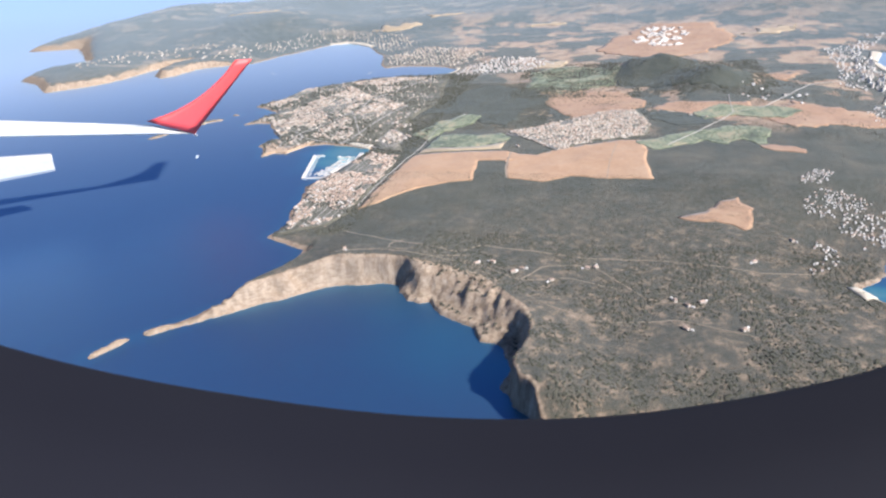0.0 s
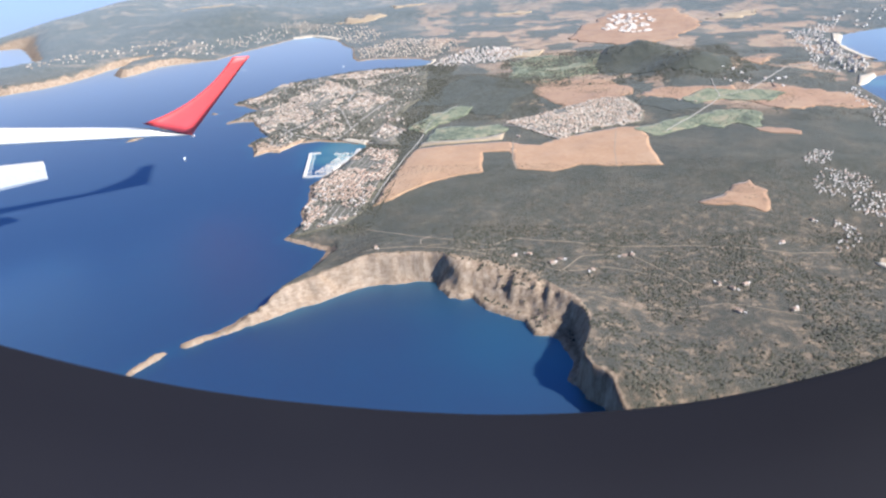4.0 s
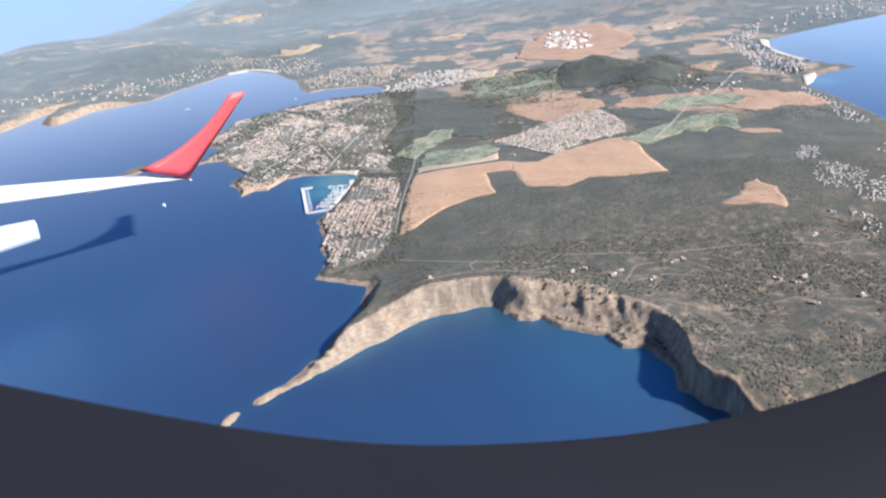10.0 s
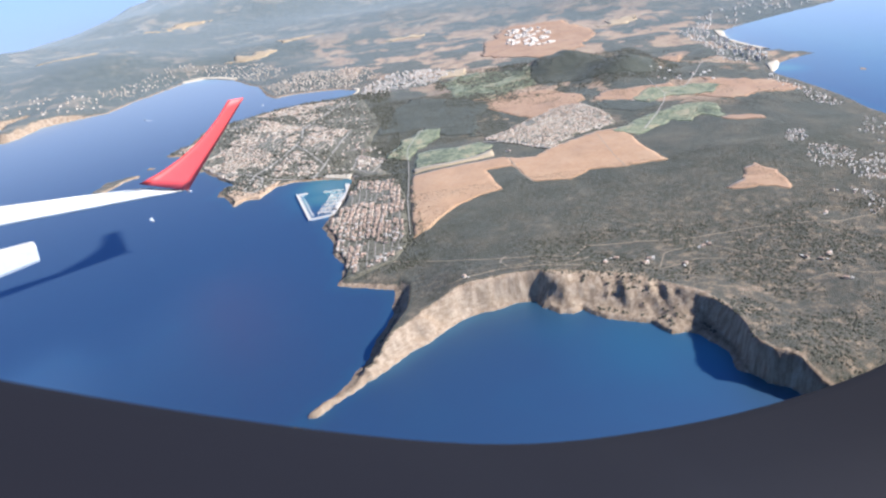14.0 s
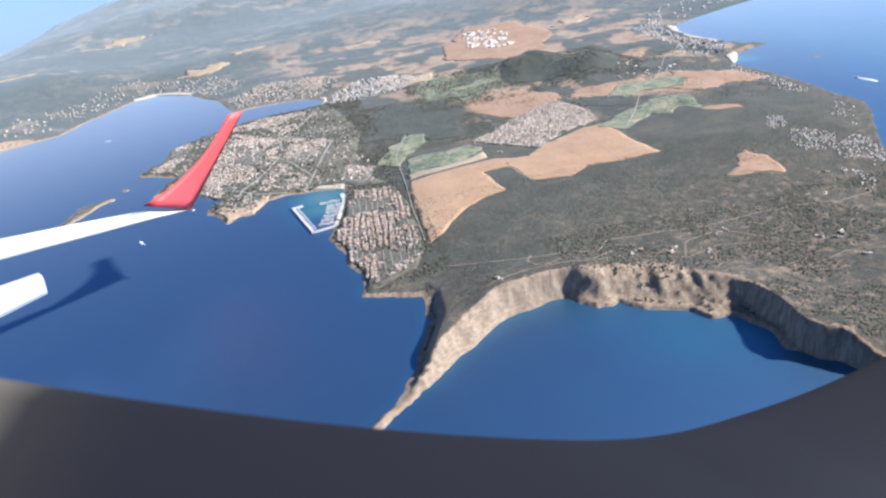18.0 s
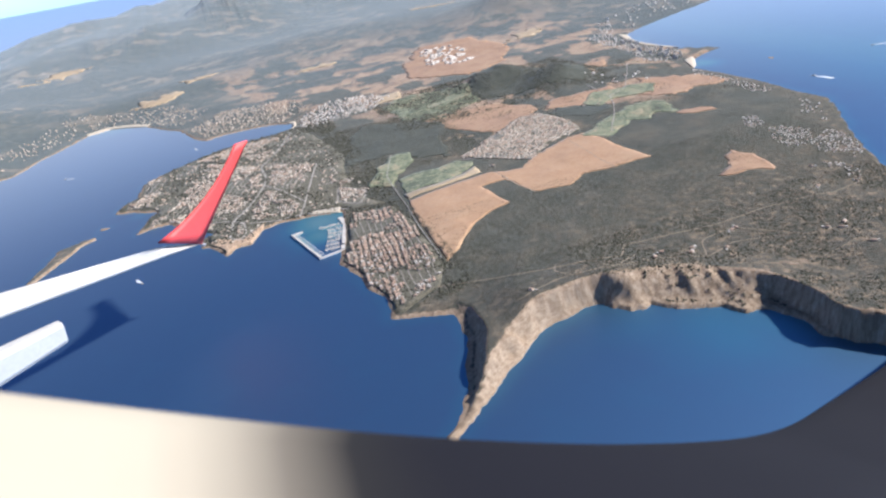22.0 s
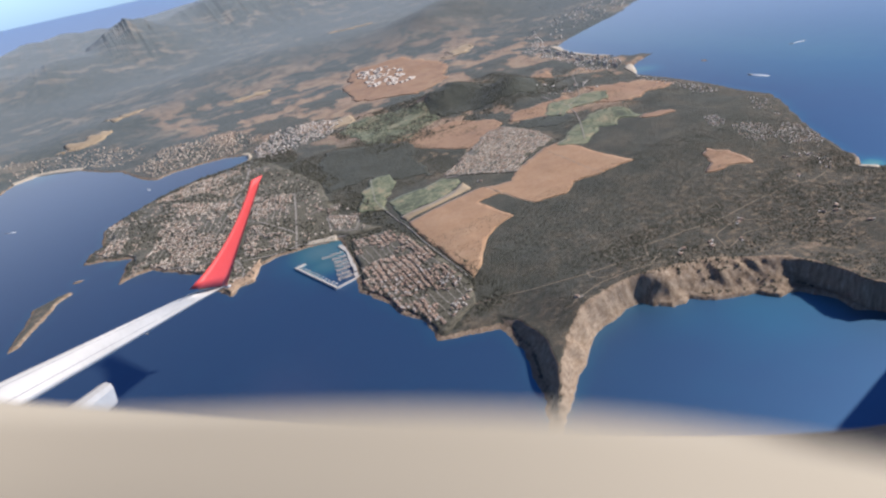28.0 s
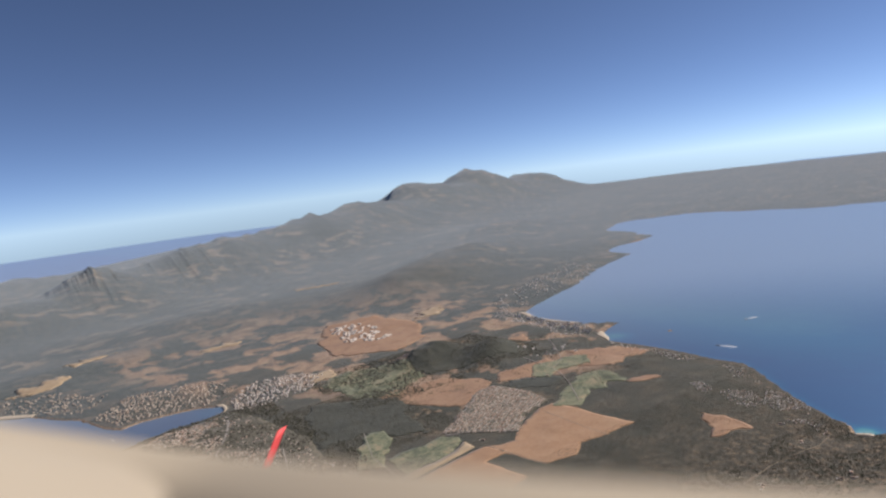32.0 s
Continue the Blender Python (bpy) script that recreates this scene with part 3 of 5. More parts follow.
gxs = finer(graded(-180, 300, 1.5, -900, 4700, 1.09, 1.035), 0, 165)
gys = finer(graded(-230, 330, 1.5, -320, 4700, 1.06), -215, -105)
GX, GY = np.meshgrid(gxs, gys)
GD = land_distance(GX, GY)
GZ = height(GX, GY, GD)
slope_y, slope_x = np.gradient(GZ, gys, gxs)
steep = np.hypot(slope_x, slope_y)
pen = np.exp(-(distance_line(GX, GY, CLIFF_LINE[5:]) / 16.0) ** 2)
rock = np.clip(np.maximum(smooth(0.35, 0.9, steep) * smooth(40, -40, GD - 40), 0.85 * smooth(4.2, 1.0, GD)) + pen * 0.22, 0, 1)
rock *= 1 - 0.75 * smooth(235, 262, GX) * smooth(-110, -80, GY) * smooth(600, 400, GY)
rock = np.maximum(rock, smooth(4.0, 2.0, distance_line(GX, GY, WEST_FACE)) * smooth(2.6, 1.0, GD))
below = (distance_inside(GX, GY, CLIFF_BROW + [(30, -124), (36, -50), (230, -50), (230, -225), (160, -225)]) < 0) & (GX > 44) & (GX < 160) & (GY < -108) & (GD > 0)
rock = np.where(below, np.maximum(rock, 0.62 + 0.2 * fractal(GX, GY, 5.0, 4)), rock)
west_shore = smooth(-215, -270, GX) * smooth(200, 240, GY) * smooth(800, 700, GY)
rock = np.maximum(rock, west_shore * smooth(9, 3, GD) * 0.75)
rock = np.where(GD > 60, smooth(0.55, 1.1, steep) * 0.5, rock)
scrub = np.clip(smooth(250, 120, np.hypot(GX - 230, GY + 240)) * 0.9 + smooth(30, 5, GD) * 0.5 + 0.05, 0, 1)
distance_cover = np.clip(smooth(330, 480, GY + 0.25 * np.abs(GX - 100)) * 0.95 + 0.35 * smooth(90, 200, GY) * smooth(120, 180, GX), 0, 1)
for hx, hy, hr in ((212, 238, 30), (246, 196, 26), (430, 620, 120), (60, 180, 60)):
    distance_cover *= 1 - 0.85 * np.exp(-((GX - hx) ** 2 + (GY - hy) ** 2) / hr ** 2)
clearing = smooth(100, 150, GX + 0.3 * GY) * smooth(60, 110, GY) * smooth(700, 420, GY) * smooth(450, 380, GX)
for hx, hy, hr in ((212, 238, 30), (246, 196, 26), (60, 180, 60), (430, 620, 140)):
    clearing *= 1 - np.exp(-((GX - hx) ** 2 + (GY - hy) ** 2) / hr ** 2)
ground = grid_mesh("ground", gxs, gys, GZ, GD > -2.5, ground_mat, {"rock": rock, "scrub": scrub, "distance_cover": distance_cover, "clearing": clearing, "bedding": pen, "haze": smooth(220, 1700, np.hypot(GX - 60, GY + 340))})
tagged(ground, "dry coastal land with pine wood, scrub and pale cliffs", "ground", kind="structure")

sxs, sys_ = graded(-230, 420, 4.0, -4600, 4900), graded(-400, 480, 4.0, -2500, 4900)
SX, SY = np.meshgrid(sxs, sys_)
SD = land_distance(SX, SY)
SHALLOWS = [(8, 48, 22, 1.0), (4, 30, 16, 0.85), (14, 48, 10, 0.5), (364, 160, 18, 0.6), (267, -107, 7, 1.0), (-140, 462, 26, 0.5), (20, 290, 16, 0.35), (120, -156, 24, 0.3), (98, -138, 14, 0.2), (138, -168, 14, 0.3), (390, 300, 25, 0.4), (-98, 150, 8, 0.4)]
# second term lightens the whole eastern bay, haze put into its water colour
shallow = np.maximum(0.16 * smooth(-7, 0, SD), 0.5 * smooth(335, 470, SX) * smooth(-150, 60, SY))
for cx, cy, rad, amount in SHALLOWS:
    shallow = np.maximum(shallow, amount * np.exp(-(((SX - cx) ** 2 + (SY - cy) ** 2) / rad ** 2)))
sea = grid_mesh("water", sxs, sys_, np.zeros_like(SX), SD < 25, sea_mat, {"shallow": shallow, "haze": smooth(280, 950, np.hypot(SX - 60, SY + 340)), "calm": np.maximum(smooth(330, 620, SX), 0.9 * smooth(500, 1000, SY))})
tagged(sea, "deep blue calm sea with turquoise shallows by the shore", "sea", kind="structure")


# ---- draped sheets: fields, greens, gardens, roads ----
def draped(name, outline, material, lift, label, category, cell=6.0, ragged=0.8, kind=""):
    """A thin sheet of soil or grass that follows the ground inside an outline, with a skirt into the ground."""
    pts = []
    n = len(outline)
    for k in range(n):
        a, b = Vector(outline[k]), Vector(outline[(k + 1) % n])
        steps = max(1, int((b - a).length / max(1.3, cell * 0.3)))
        for j in range(steps):
            p = a.lerp(b, j / steps)
            w = (fractal(np.array([p.x]), np.array([p.y]), 11.0, 4)[0] - 0.5) * 4 * ragged
            q = (b - a).normalized()
            pts.append((p.x - q.y * w, p.y + q.x * w))
    bm = bmesh.new()
    face = bm.faces.new([bm.verts.new((x, y, 0)) for x, y in pts])
    bmesh.ops.triangulate(bm, faces=[face])
    for _ in range(6):
        long_edges = [e for e in bm.edges if e.calc_length() > cell]
        if not long_edges:
            break
        bmesh.ops.subdivide_edges(bm, edges=long_edges, cuts=1)
        bmesh.ops.triangulate(bm, faces=bm.faces[:])
    co = np.array([v.co for v in bm.verts])
    z = ground_z(co[:, 0], co[:, 1])
    for v, h in zip(bm.verts, z):
        v.co.z = h + lift
    rim_edges = [e for e in bm.edges if e.is_boundary]
    down = bmesh.ops.extrude_edge_only(bm, edges=rim_edges)
    for v in (g for g in down["geom"] if isinstance(g, bmesh.types.BMVert)):
        v.co.z -= lift + 1.0
    bmesh.ops.recalc_face_normals(bm, faces=bm.faces[:])
    ob = part(name, bm, material, flat=False)
    ob.data.polygons.foreach_set("use_smooth", [abs(p.normal.z) > 0.35 for p in ob.data.polygons])
    return tagged(ob, label, category, kind=kind)


def ribbon(name, line, width, material, lift, label, category, kind="structure"):
    """A road or track laid over the ground along a line."""
    pts = []
    for a, b in zip(line, line[1:]):
        a, b = Vector(a), Vector(b)
        steps = max(1, int((b - a).length / 2.5))
        pts += [a.lerp(b, j / steps) for j in range(steps)]
    pts.append(Vector(line[-1]))
    sm = [pts[0]] + [(pts[k - 1] + pts[k] * 2 + pts[k + 1]) / 4 for k in range(1, len(pts) - 1)] + [pts[-1]]
    left, right = [], []
    for k, p in enumerate(sm):
        q = (sm[min(k + 1, len(sm) - 1)] - sm[max(k - 1, 0)]).normalized()
        left.append((p.x - q.y * width / 2, p.y + q.x * width / 2))
        right.append((p.x + q.y * width / 2, p.y - q.x * width / 2))
    both = np.array(left + right)
    z = ground_z(both[:, 0], both[:, 1])
    n = len(sm)
    z = (np.maximum(z[:n], z[n:]) * 0.6 + 0.4 * (z[:n] + z[n:]) / 2)
    verts = [(x, y, h + lift) for (x, y), h in zip(left, z)] + [(x, y, h + lift) for (x, y), h in zip(right, z)]
    verts += [(x, y, h - 0.8) for (x, y), h in zip(left, z)] + [(x, y, h - 0.8) for (x, y), h in zip(right, z)]
    faces = []
    for k in range(n - 1):
        faces += [(n + k, n + k + 1, k + 1, k), (k, k + 1, 2 * n + k + 1, 2 * n + k), (3 * n + k, 3 * n + k + 1, n + k + 1, n + k)]
    return tagged(mesh_object(name, verts, faces, material), label, category, kind=kind)


WEST_FIELD = [(50, -52), (51, -22), (55, 25), (58, 33), (80, 36), (103, 40), (113, 39), (118, 21), (99, 20), (101, -12), (90, -16), (78, -23), (66, -36), (60, -46)]
EAST_FIELD = [(114, 38), (120, 35), (131, 32), (142, 44), (160, 54), (179, 62), (190, 62), (193, 40), (192, 20), (194.5, -7), (185, -5), (172, -6), (152, -2), (146, -8), (138, -13), (119, -8), (116, 8), (114, 20)]
TRIANGLE = [(231, -28), (235, -42), (229, -62), (215, -58), (202, -54), (215, -45), (222, -36)]
RED_FIELD = [(116, 183), (145, 190), (177, 182), (195, 150), (192, 135), (171, 113), (144, 109), (128, 140)]
HOUSING_ESTATE = [(108, 78), (138, 101), (174, 126), (188, 127), (197, 95), (192, 68), (165, 62), (141, 41), (123, 61)]
draped("field", WEST_FIELD, field_mat, 0.07, "wide bare orange-brown field of dry soil", "field", 3.5, 0.7)
draped("field", EAST_FIELD, field_mat, 0.07, "long bare orange-brown field beside the housing estate", "field", 3.5, 0.9)
draped("field", TRIANGLE, red_field_mat, 0.07, "three-cornered bare orange field cut into the wood", "field", 3.0, 2.0)
draped("field", RED_FIELD, red_field_mat, 0.09, "bare reddish field north of the housing estate", "field", 4.0, 2.2)
draped("field", [(200, 130), (215, 150), (262, 150), (272, 122), (240, 112)], red_field_mat, 0.09, "reddish ploughed field below the wooded hill", "field", 4.0, 4.0)
draped("field", [(280, 85), (262, 120), (290, 150), (335, 132), (336, 100)], red_field_mat, 0.12, "pale reddish field near the resort town", "field", 5.0, 5.0)
draped("field", [(238, 215), (262, 240), (310, 232), (300, 205)], red_field_mat, 0.12, "reddish field behind the wooded hills", "field", 5.0, 4.0)
draped("field", [(155, 345), (172, 420), (215, 490), (275, 480), (290, 400), (255, 330), (205, 300)], red_field_mat, 0.30, "bare reddish ground round the industrial estate", "field", 6.0, 4.0)
draped("wood", [(176, 200), (180, 236), (196, 264), (232, 268), (258, 236), (272, 208), (268, 182), (246, 172), (226, 178), (204, 190)], wood_mat, 0.15, "dark pine wood over a pair of low hills", "wood", 4.0, 5.0, kind="stuff")
draped("field", [(92, 268), (110, 300), (135, 306), (128, 280)], pale_field_mat, 0.30, "pale dry field beside the town", "field", 5.0, 3.0)
draped("field", [(252, 42), (254, 50), (262, 52), (266, 46), (274, 38), (262, 38)], red_field_mat, 0.12, "small bare clearing beside the golf course", "field", 2.5, 3.0)
for k, (cx, cy, rx, ry, turn) in enumerate([(-95, 505, 34, 12, 20), (-40, 570, 36, 10, 30), (85, 520, 30, 8, 5), (-240, 790, 60, 14, 40), (350, 815, 40, 12, 0), (-330, 600, 40, 10, 25), (330, 430, 34, 12, 30)]):
    c, s = math.cos(radians(turn)), math.sin(radians(turn))
    ring = [(rx * math.cos(a) * (0.8 + 0.3 * math.sin(3 * a + k)), ry * math.sin(a)) for a in (radians(24 * j) for j in range(15))]
    draped("field", [(cx + x * c - y * s, cy + x * s + y * c) for x, y in ring], pale_field_mat, 0.25, "pale dry field on the far hillside", "field", 8.0, 7.0)

draped("golf_course", [(59, 47), (62, 72), (76, 76), (90, 72), (106, 77), (110, 58), (96, 50), (80, 46)], golf_mat, 0.09, "pale green golf fairways beside the bare field", "golf course", 3.0, 2.2)
draped("golf_course", [(44, 74), (56, 98), (70, 112), (83, 114), (81, 94), (64, 80), (58, 62)], golf_mat, 0.34, "pale green golf fairway at the edge of the pine wood", "golf course", 3.0, 3.0)
draped("field", [(58, 36), (58, 46), (80, 45), (97, 49), (110, 57), (108, 44), (80, 39)], pale_field_mat, 0.27, "strip of pale dry grass above the bare field", "field", 4.0, 0.8)
draped("golf_course", [(188, 58), (210, 76), (230, 82), (241, 89), (260, 87), (264, 66), (255, 54), (246, 62), (236, 53), (226, 60), (208, 48), (196, 42)], golf_mat, 0.09, "green golf fairways at the edge of the wood", "golf course", 2.5, 2.4)
draped("golf_course", [(226, 122), (243, 142), (278, 135), (292, 127), (278, 110), (250, 117), (230, 106)], golf_mat, 0.34, "narrow green fairways among reddish fields", "golf course", 2.5, 2.2)
draped("golf_course", [(100, 200), (104, 258), (138, 284), (178, 254), (172, 200), (129, 176)], golf_mat, 0.09, "mottled green golf course beyond the dark wood", "golf course", 5.0, 5.0)
draped("wood", [(42, 120), (50, 165), (72, 215), (100, 196), (126, 172), (114, 130), (104, 86), (82, 104), (74, 122), (60, 118)], wood_mat, 0.12, "dense dark green pine wood", "wood", 4.0, 4.0, kind="stuff")
draped("wood", [(192, 118), (204, 128), (240, 112), (236, 92), (212, 90), (198, 100)], wood_mat, 0.1, "dark pine wood by the housing estate", "wood", 4.0, 3.5, kind="stuff")

draped("pavement", [(17, -80), (18, -70), (17, -58), (14, -48), (13, -37), (11, -26), (7, -14), (11, -5), (14, 8), (24, 46), (48, 34), (50, 0), (48, -50), (40, -70)], garden_mat, 0.22, "streets and gardens of the harbour town", "town ground", 5.0, kind="structure")
draped("pavement", [(22, 60), (6, 66), (-26, 68), (-36, 50), (-48, 44), (-56, 62), (-58, 84), (-78, 118), (-92, 120), (-86, 146), (-104, 168), (-96, 200), (-90, 226), (-66, 246), (-30, 262), (6, 268), (28, 270), (36, 210), (44, 150), (36, 110), (34, 76), (46, 44), (28, 50)], garden_mat, 0.22, "streets and gardens of the peninsula town", "town ground", 7.0, kind="structure")
draped("pavement", HOUSING_ESTATE, garden_mat, 0.22, "streets and gardens of the walled housing estate", "town ground", 6.0, kind="structure")

STREETS = [([(-45, 57), (-41, 84), (-32, 95), (-24, 106), (-16, 124), (-13, 142), (-14, 159), (-13, 171), (-4, 187), (6, 209), (15, 235), (20, 262)], 1.2, "broad curving avenue of the peninsula town"),
           ([(-3, 63), (4, 82), (14, 111), (23, 142)], 0.9, "straight pale street of the peninsula town"),
           ([(-41, 84), (-35, 75), (-17, 67), (-2, 66), (10, 64), (26, 54)], 0.8, "pale shore road above the harbour"),
           ([(-44, 57), (-39, 51), (-35, 61), (-35, 74), (-40, 82)], 0.8, "loop of road on the headland"),
           ([(-16, 123), (-9, 110), (4, 82)], 0.8, "pale cross street between two avenues")]
STREETS += [([(-41, 84), (-48, 90), (-57, 92), (-70, 104)], 0.8, "pale side street towards the western shore"),
           ([(22, 69), (26, 87), (34, 81), (42, 71), (33, 56), (22, 69)], 0.6, "ring road round a block of white flats"),
           ([(49, -48), (51, -8), (55, 33), (58, 82), (72, 120)], 0.4, "pale road beside the golf course"),
           ([(252, 163), (251, 150), (250, 125), (240, 104), (226, 81), (204, 50)], 0.5, "pale road between the fairways and the wooded hills"),
           ([(250, 125), (270, 135), (292, 165), (312, 196), (340, 212)], 0.5, "pale road towards the resort town"),
           ([(107, 74), (126, 64), (142, 42)], 0.8, "pale road along the housing estate")]
for line, wid, what in STREETS:
    ribbon("road", line, wid, road_mat, 0.36, what, "road")
draped("bare_rock", [(-56, 60), (-52, 63), (-44, 57), (-37, 53), (-29, 64), (-23, 69), (-26, 61), (-34, 46), (-42, 45), (-48, 39), (-51, 50)], shore_rock_mat, 0.3, "bare pale orange rock at the tip of the headland", "rock", 2.0, 0.7, kind="structure")
TRACKS = [([(39, -70), (52, -76), (70, -88), (92, -98), (112, -103), (120, -92), (136, -95), (160, -98), (190, -96)], 0.55), ([(62, -112), (80, -108), (104, -112), (118, -104)], 0.4), ([(104, -112), (124, -114), (140, -122), (158, -116), (176, -122)], 0.4), ([(140, -122), (148, -108), (166, -104)], 0.4), ([(166, -104), (186, -128), (200, -130)], 0.4)]
TRACKS += [([(115, 38), (116, 8), (119, -8)], 0.8), ([(176, 57), (172, 20), (171, -6)], 0.5), ([(152, -140), (172, -146), (196, -142), (220, -150)], 0.35), ([(190, -96), (230, -100), (252, -96)], 0.4), ([(84, -106), (82, -98), (86, -92)], 0.5)]
for line, wid in TRACKS:
    ribbon("dirt_track", line, wid, track_mat, 0.1, "pale dirt track through the scrub", "track")


# ---- beaches ----
for outline, what in (([(20, 54), (8, 60), (2, 63), (6, 66), (22, 60)], "small sandy beach at the head of the harbour"), ([(24, 280), (29, 286), (30, 302), (24, 304), (27, 296)], "sandy beach at the head of the inlet"), ([(368, 177), (351, 151), (347, 154), (356, 176), (369, 183)], "curved pale sandy beach of the resort"), ([(384, 288), (386, 250), (390, 226), (381, 232), (378, 262), (379, 292)], "long pale sandy beach of the resort"), ([(400, 330), (385, 292), (379, 294), (392, 334)], "pale sandy beach by the resort town"), ([(-107, 437), (-130, 458), (-147, 468), (-168, 460), (-170, 466), (-147, 475), (-126, 464), (-102, 441)], "pale sandy beach at the head of the bay"), ([(262, -104), (266, -111), (261, -114), (257, -105)], "small sandy cove")):
    draped("beach", outline, sand_mat, 0.35, what, "beach", 3.0, 0.4, kind="structure")


# ---- buildings ----
def box_verts(x, y, z0, z1, lx, ly, turn):
    c, s = math.cos(turn), math.sin(turn)
    out = []
    for z in (z0, z1):
        for dx, dy in ((-1, -1), (1, -1), (1, 1), (-1, 1)):
            u, v = dx * lx / 2, dy * ly / 2
            out.append((x + u * c - v * s, y + u * s + v * c, z))
    return out


BOX = [(0, 3, 2, 1), (4, 5, 6, 7), (0, 1, 5, 4), (1, 2, 6, 5), (2, 3, 7, 6), (3, 0, 4, 7)]


def hip_roof_mesh(lx, ly, rise, over):
    a, b, r = lx / 2 + over, ly / 2 + over, max(0.0, lx / 2 - ly / 2)
    verts = [(-a, -b, 0), (a, -b, 0), (a, b, 0), (-a, b, 0), (-r, 0, rise), (r, 0, rise), (-a, -b, -0.06), (a, -b, -0.06), (a, b, -0.06), (-a, b, -0.06)]
    faces = [(0, 1, 5, 4), (1, 2, 5), (2, 3, 4, 5), (3, 0, 4), (6, 7, 1, 0), (7, 8, 2, 1), (8, 9, 3, 2), (9, 6, 0, 3), (9, 8, 7, 6)]
    return verts, faces


def l_wall_mesh(lx, ly, h):
    """An L-shaped house body with a lower wing."""
    v, f = box_verts(0, 0, -1.2, h, lx, ly, 0), list(BOX)
    w = box_verts(lx * 0.42, -ly * 0.55, -1.2, h * 0.7, lx * 0.4, ly * 0.5, 0)
    return v + w, f + [tuple(i + 8 for i in q) for q in BOX]


def house_model(lx, ly, h, tiled):
    """One villa with walls, roof, door, windows and chimney."""
    root = new("house")
    v, f = l_wall_mesh(lx, ly, h)
    mesh_object("wall", v, f, wall_mat, root)
    if tiled:
        rv, rf = hip_roof_mesh(lx, ly, 0.28, 0.09)
        roof = mesh_object("roof", [(x, y, z + h + 0.004) for x, y, z in rv], rf, tile_mat, root, "clay tile hip roof")
        low = [(x * 0.42 + lx * 0.42, y * 0.52 - ly * 0.55, z * 0.7 + h * 0.7 + 0.05) for x, y, z in rv]
        mesh_object("porch_roof", low, rf, tile_mat, root)
        mesh_object("chimney", box_verts(lx * 0.2, ly * 0.12, h, h + 0.36, 0.12, 0.12, 0), BOX, white_mat, roof)
    else:
        v = box_verts(0, 0, h, h + 0.07, lx + 0.08, ly + 0.08, 0) + box_verts(lx * 0.18, ly * 0.1, h + 0.07, h + 0.3, lx * 0.36, ly * 0.4, 0)
        mesh_object("roof", v, BOX + [tuple(i + 8 for i in q) for q in BOX], white_mat, root, "flat white roof with a stair hut")
    for x in (-0.3, 0.02):
        mesh_object("window", box_verts(lx * x, -ly / 2, h * 0.45, h * 0.8, 0.2, 0.03, 0), BOX, dark_glass_mat, root)
    mesh_object("door", box_verts(-lx * 0.12, -ly / 2, 0.0, h * 0.62, 0.12, 0.03, 0), BOX, dark_glass_mat, root)
    return root


rng = random.Random(11)


def scatter(outline, spacing, jitter, keep, turn_of):
    """Rows of plots inside an outline, along local street directions."""
    xs, ys = [p[0] for p in outline], [p[1] for p in outline]
    cx, cy = (min(xs) + max(xs)) / 2, (min(ys) + max(ys)) / 2
    reach = max(max(xs) - min(xs), max(ys) - min(ys)) * 0.75
    ang = turn_of(cx, cy)
    c, s = math.cos(ang), math.sin(ang)
    out = []
    n = int(reach / spacing[0]) + 1
    m = int(reach / spacing[1]) + 1
    for i in range(-n, n + 1):
        for j in range(-m, m + 1):
            u, v = i * spacing[0] + rng.uniform(-jitter, jitter), j * spacing[1] + rng.uniform(-jitter, jitter)
            out.append((cx + u * c - v * s, cy + u * s + v * c))
    pts = np.array(out)
    d = distance_inside(pts[:, 0], pts[:, 1], outline)
    return [(x, y) for (x, y), q in zip(out, d) if q > 0.8 and rng.random() < keep], ang


ROADS = [s[0] for s in STREETS]


def street_rows(area, turn, pitch, step, keep, gap, label, width=0.45, bend=0.0):
    """Parallel streets over an area and the plots on both sides of them, thinned where trees stand."""
    cx, cy = sum(p[0] for p in area) / len(area), sum(p[1] for p in area) / len(area)
    c, s = math.cos(radians(turn)), math.sin(radians(turn))
    reach = max(math.hypot(p[0] - cx, p[1] - cy) for p in area)
    plots_found = []
    n = int(reach / pitch) + 1
    for k in range(-n, n + 1):
        off = k * pitch + rng.uniform(-0.3, 0.3)
        us = np.arange(-reach, reach, 1.0)
        vs = off + bend * us * us / reach + 0.5 * np.sin(us / 9.0 + k)
        xs, ys = cx + us * c - vs * s, cy + us * s + vs * c
        ok = (distance_inside(xs, ys, area) > 0.6) & (land_distance(xs, ys) > 1.8)
        run = []
        for x, y, good in list(zip(xs, ys, ok)) + [(0, 0, False)]:
            if good:
                run.append((x, y))
                continue
            if len(run) > 6:
                ribbon("road", run, width, road_mat, 0.33, label, "road")
                for side in (1, -1):
                    d = rng.uniform(0, step)
                    while d < len(run) - 1:
                        x0, y0 = run[int(d)]
                        q = side * (0.95 + width / 2 + rng.uniform(-0.15, 0.35))
                        plots_found.append((x0 - s * q, y0 + c * q))
                        d += step * rng.uniform(0.8, 1.35)
            run = []
    a = np.array(plots_found)
    green = fractal(a[:, 0], a[:, 1], 14.0, 3)
    return [p for p, g in zip(plots_found, green) if g > gap and rng.random() < keep], radians(turn)


def clear_of_roads(pts, gap=1.6):
    a = np.array(pts)
    d = np.min([distance_line(a[:, 0], a[:, 1], r) for r in ROADS], axis=0)
    coast = land_distance(a[:, 0], a[:, 1])
    return [p for p, q, k in zip(pts, d, coast) if q > gap and k > 1.6]


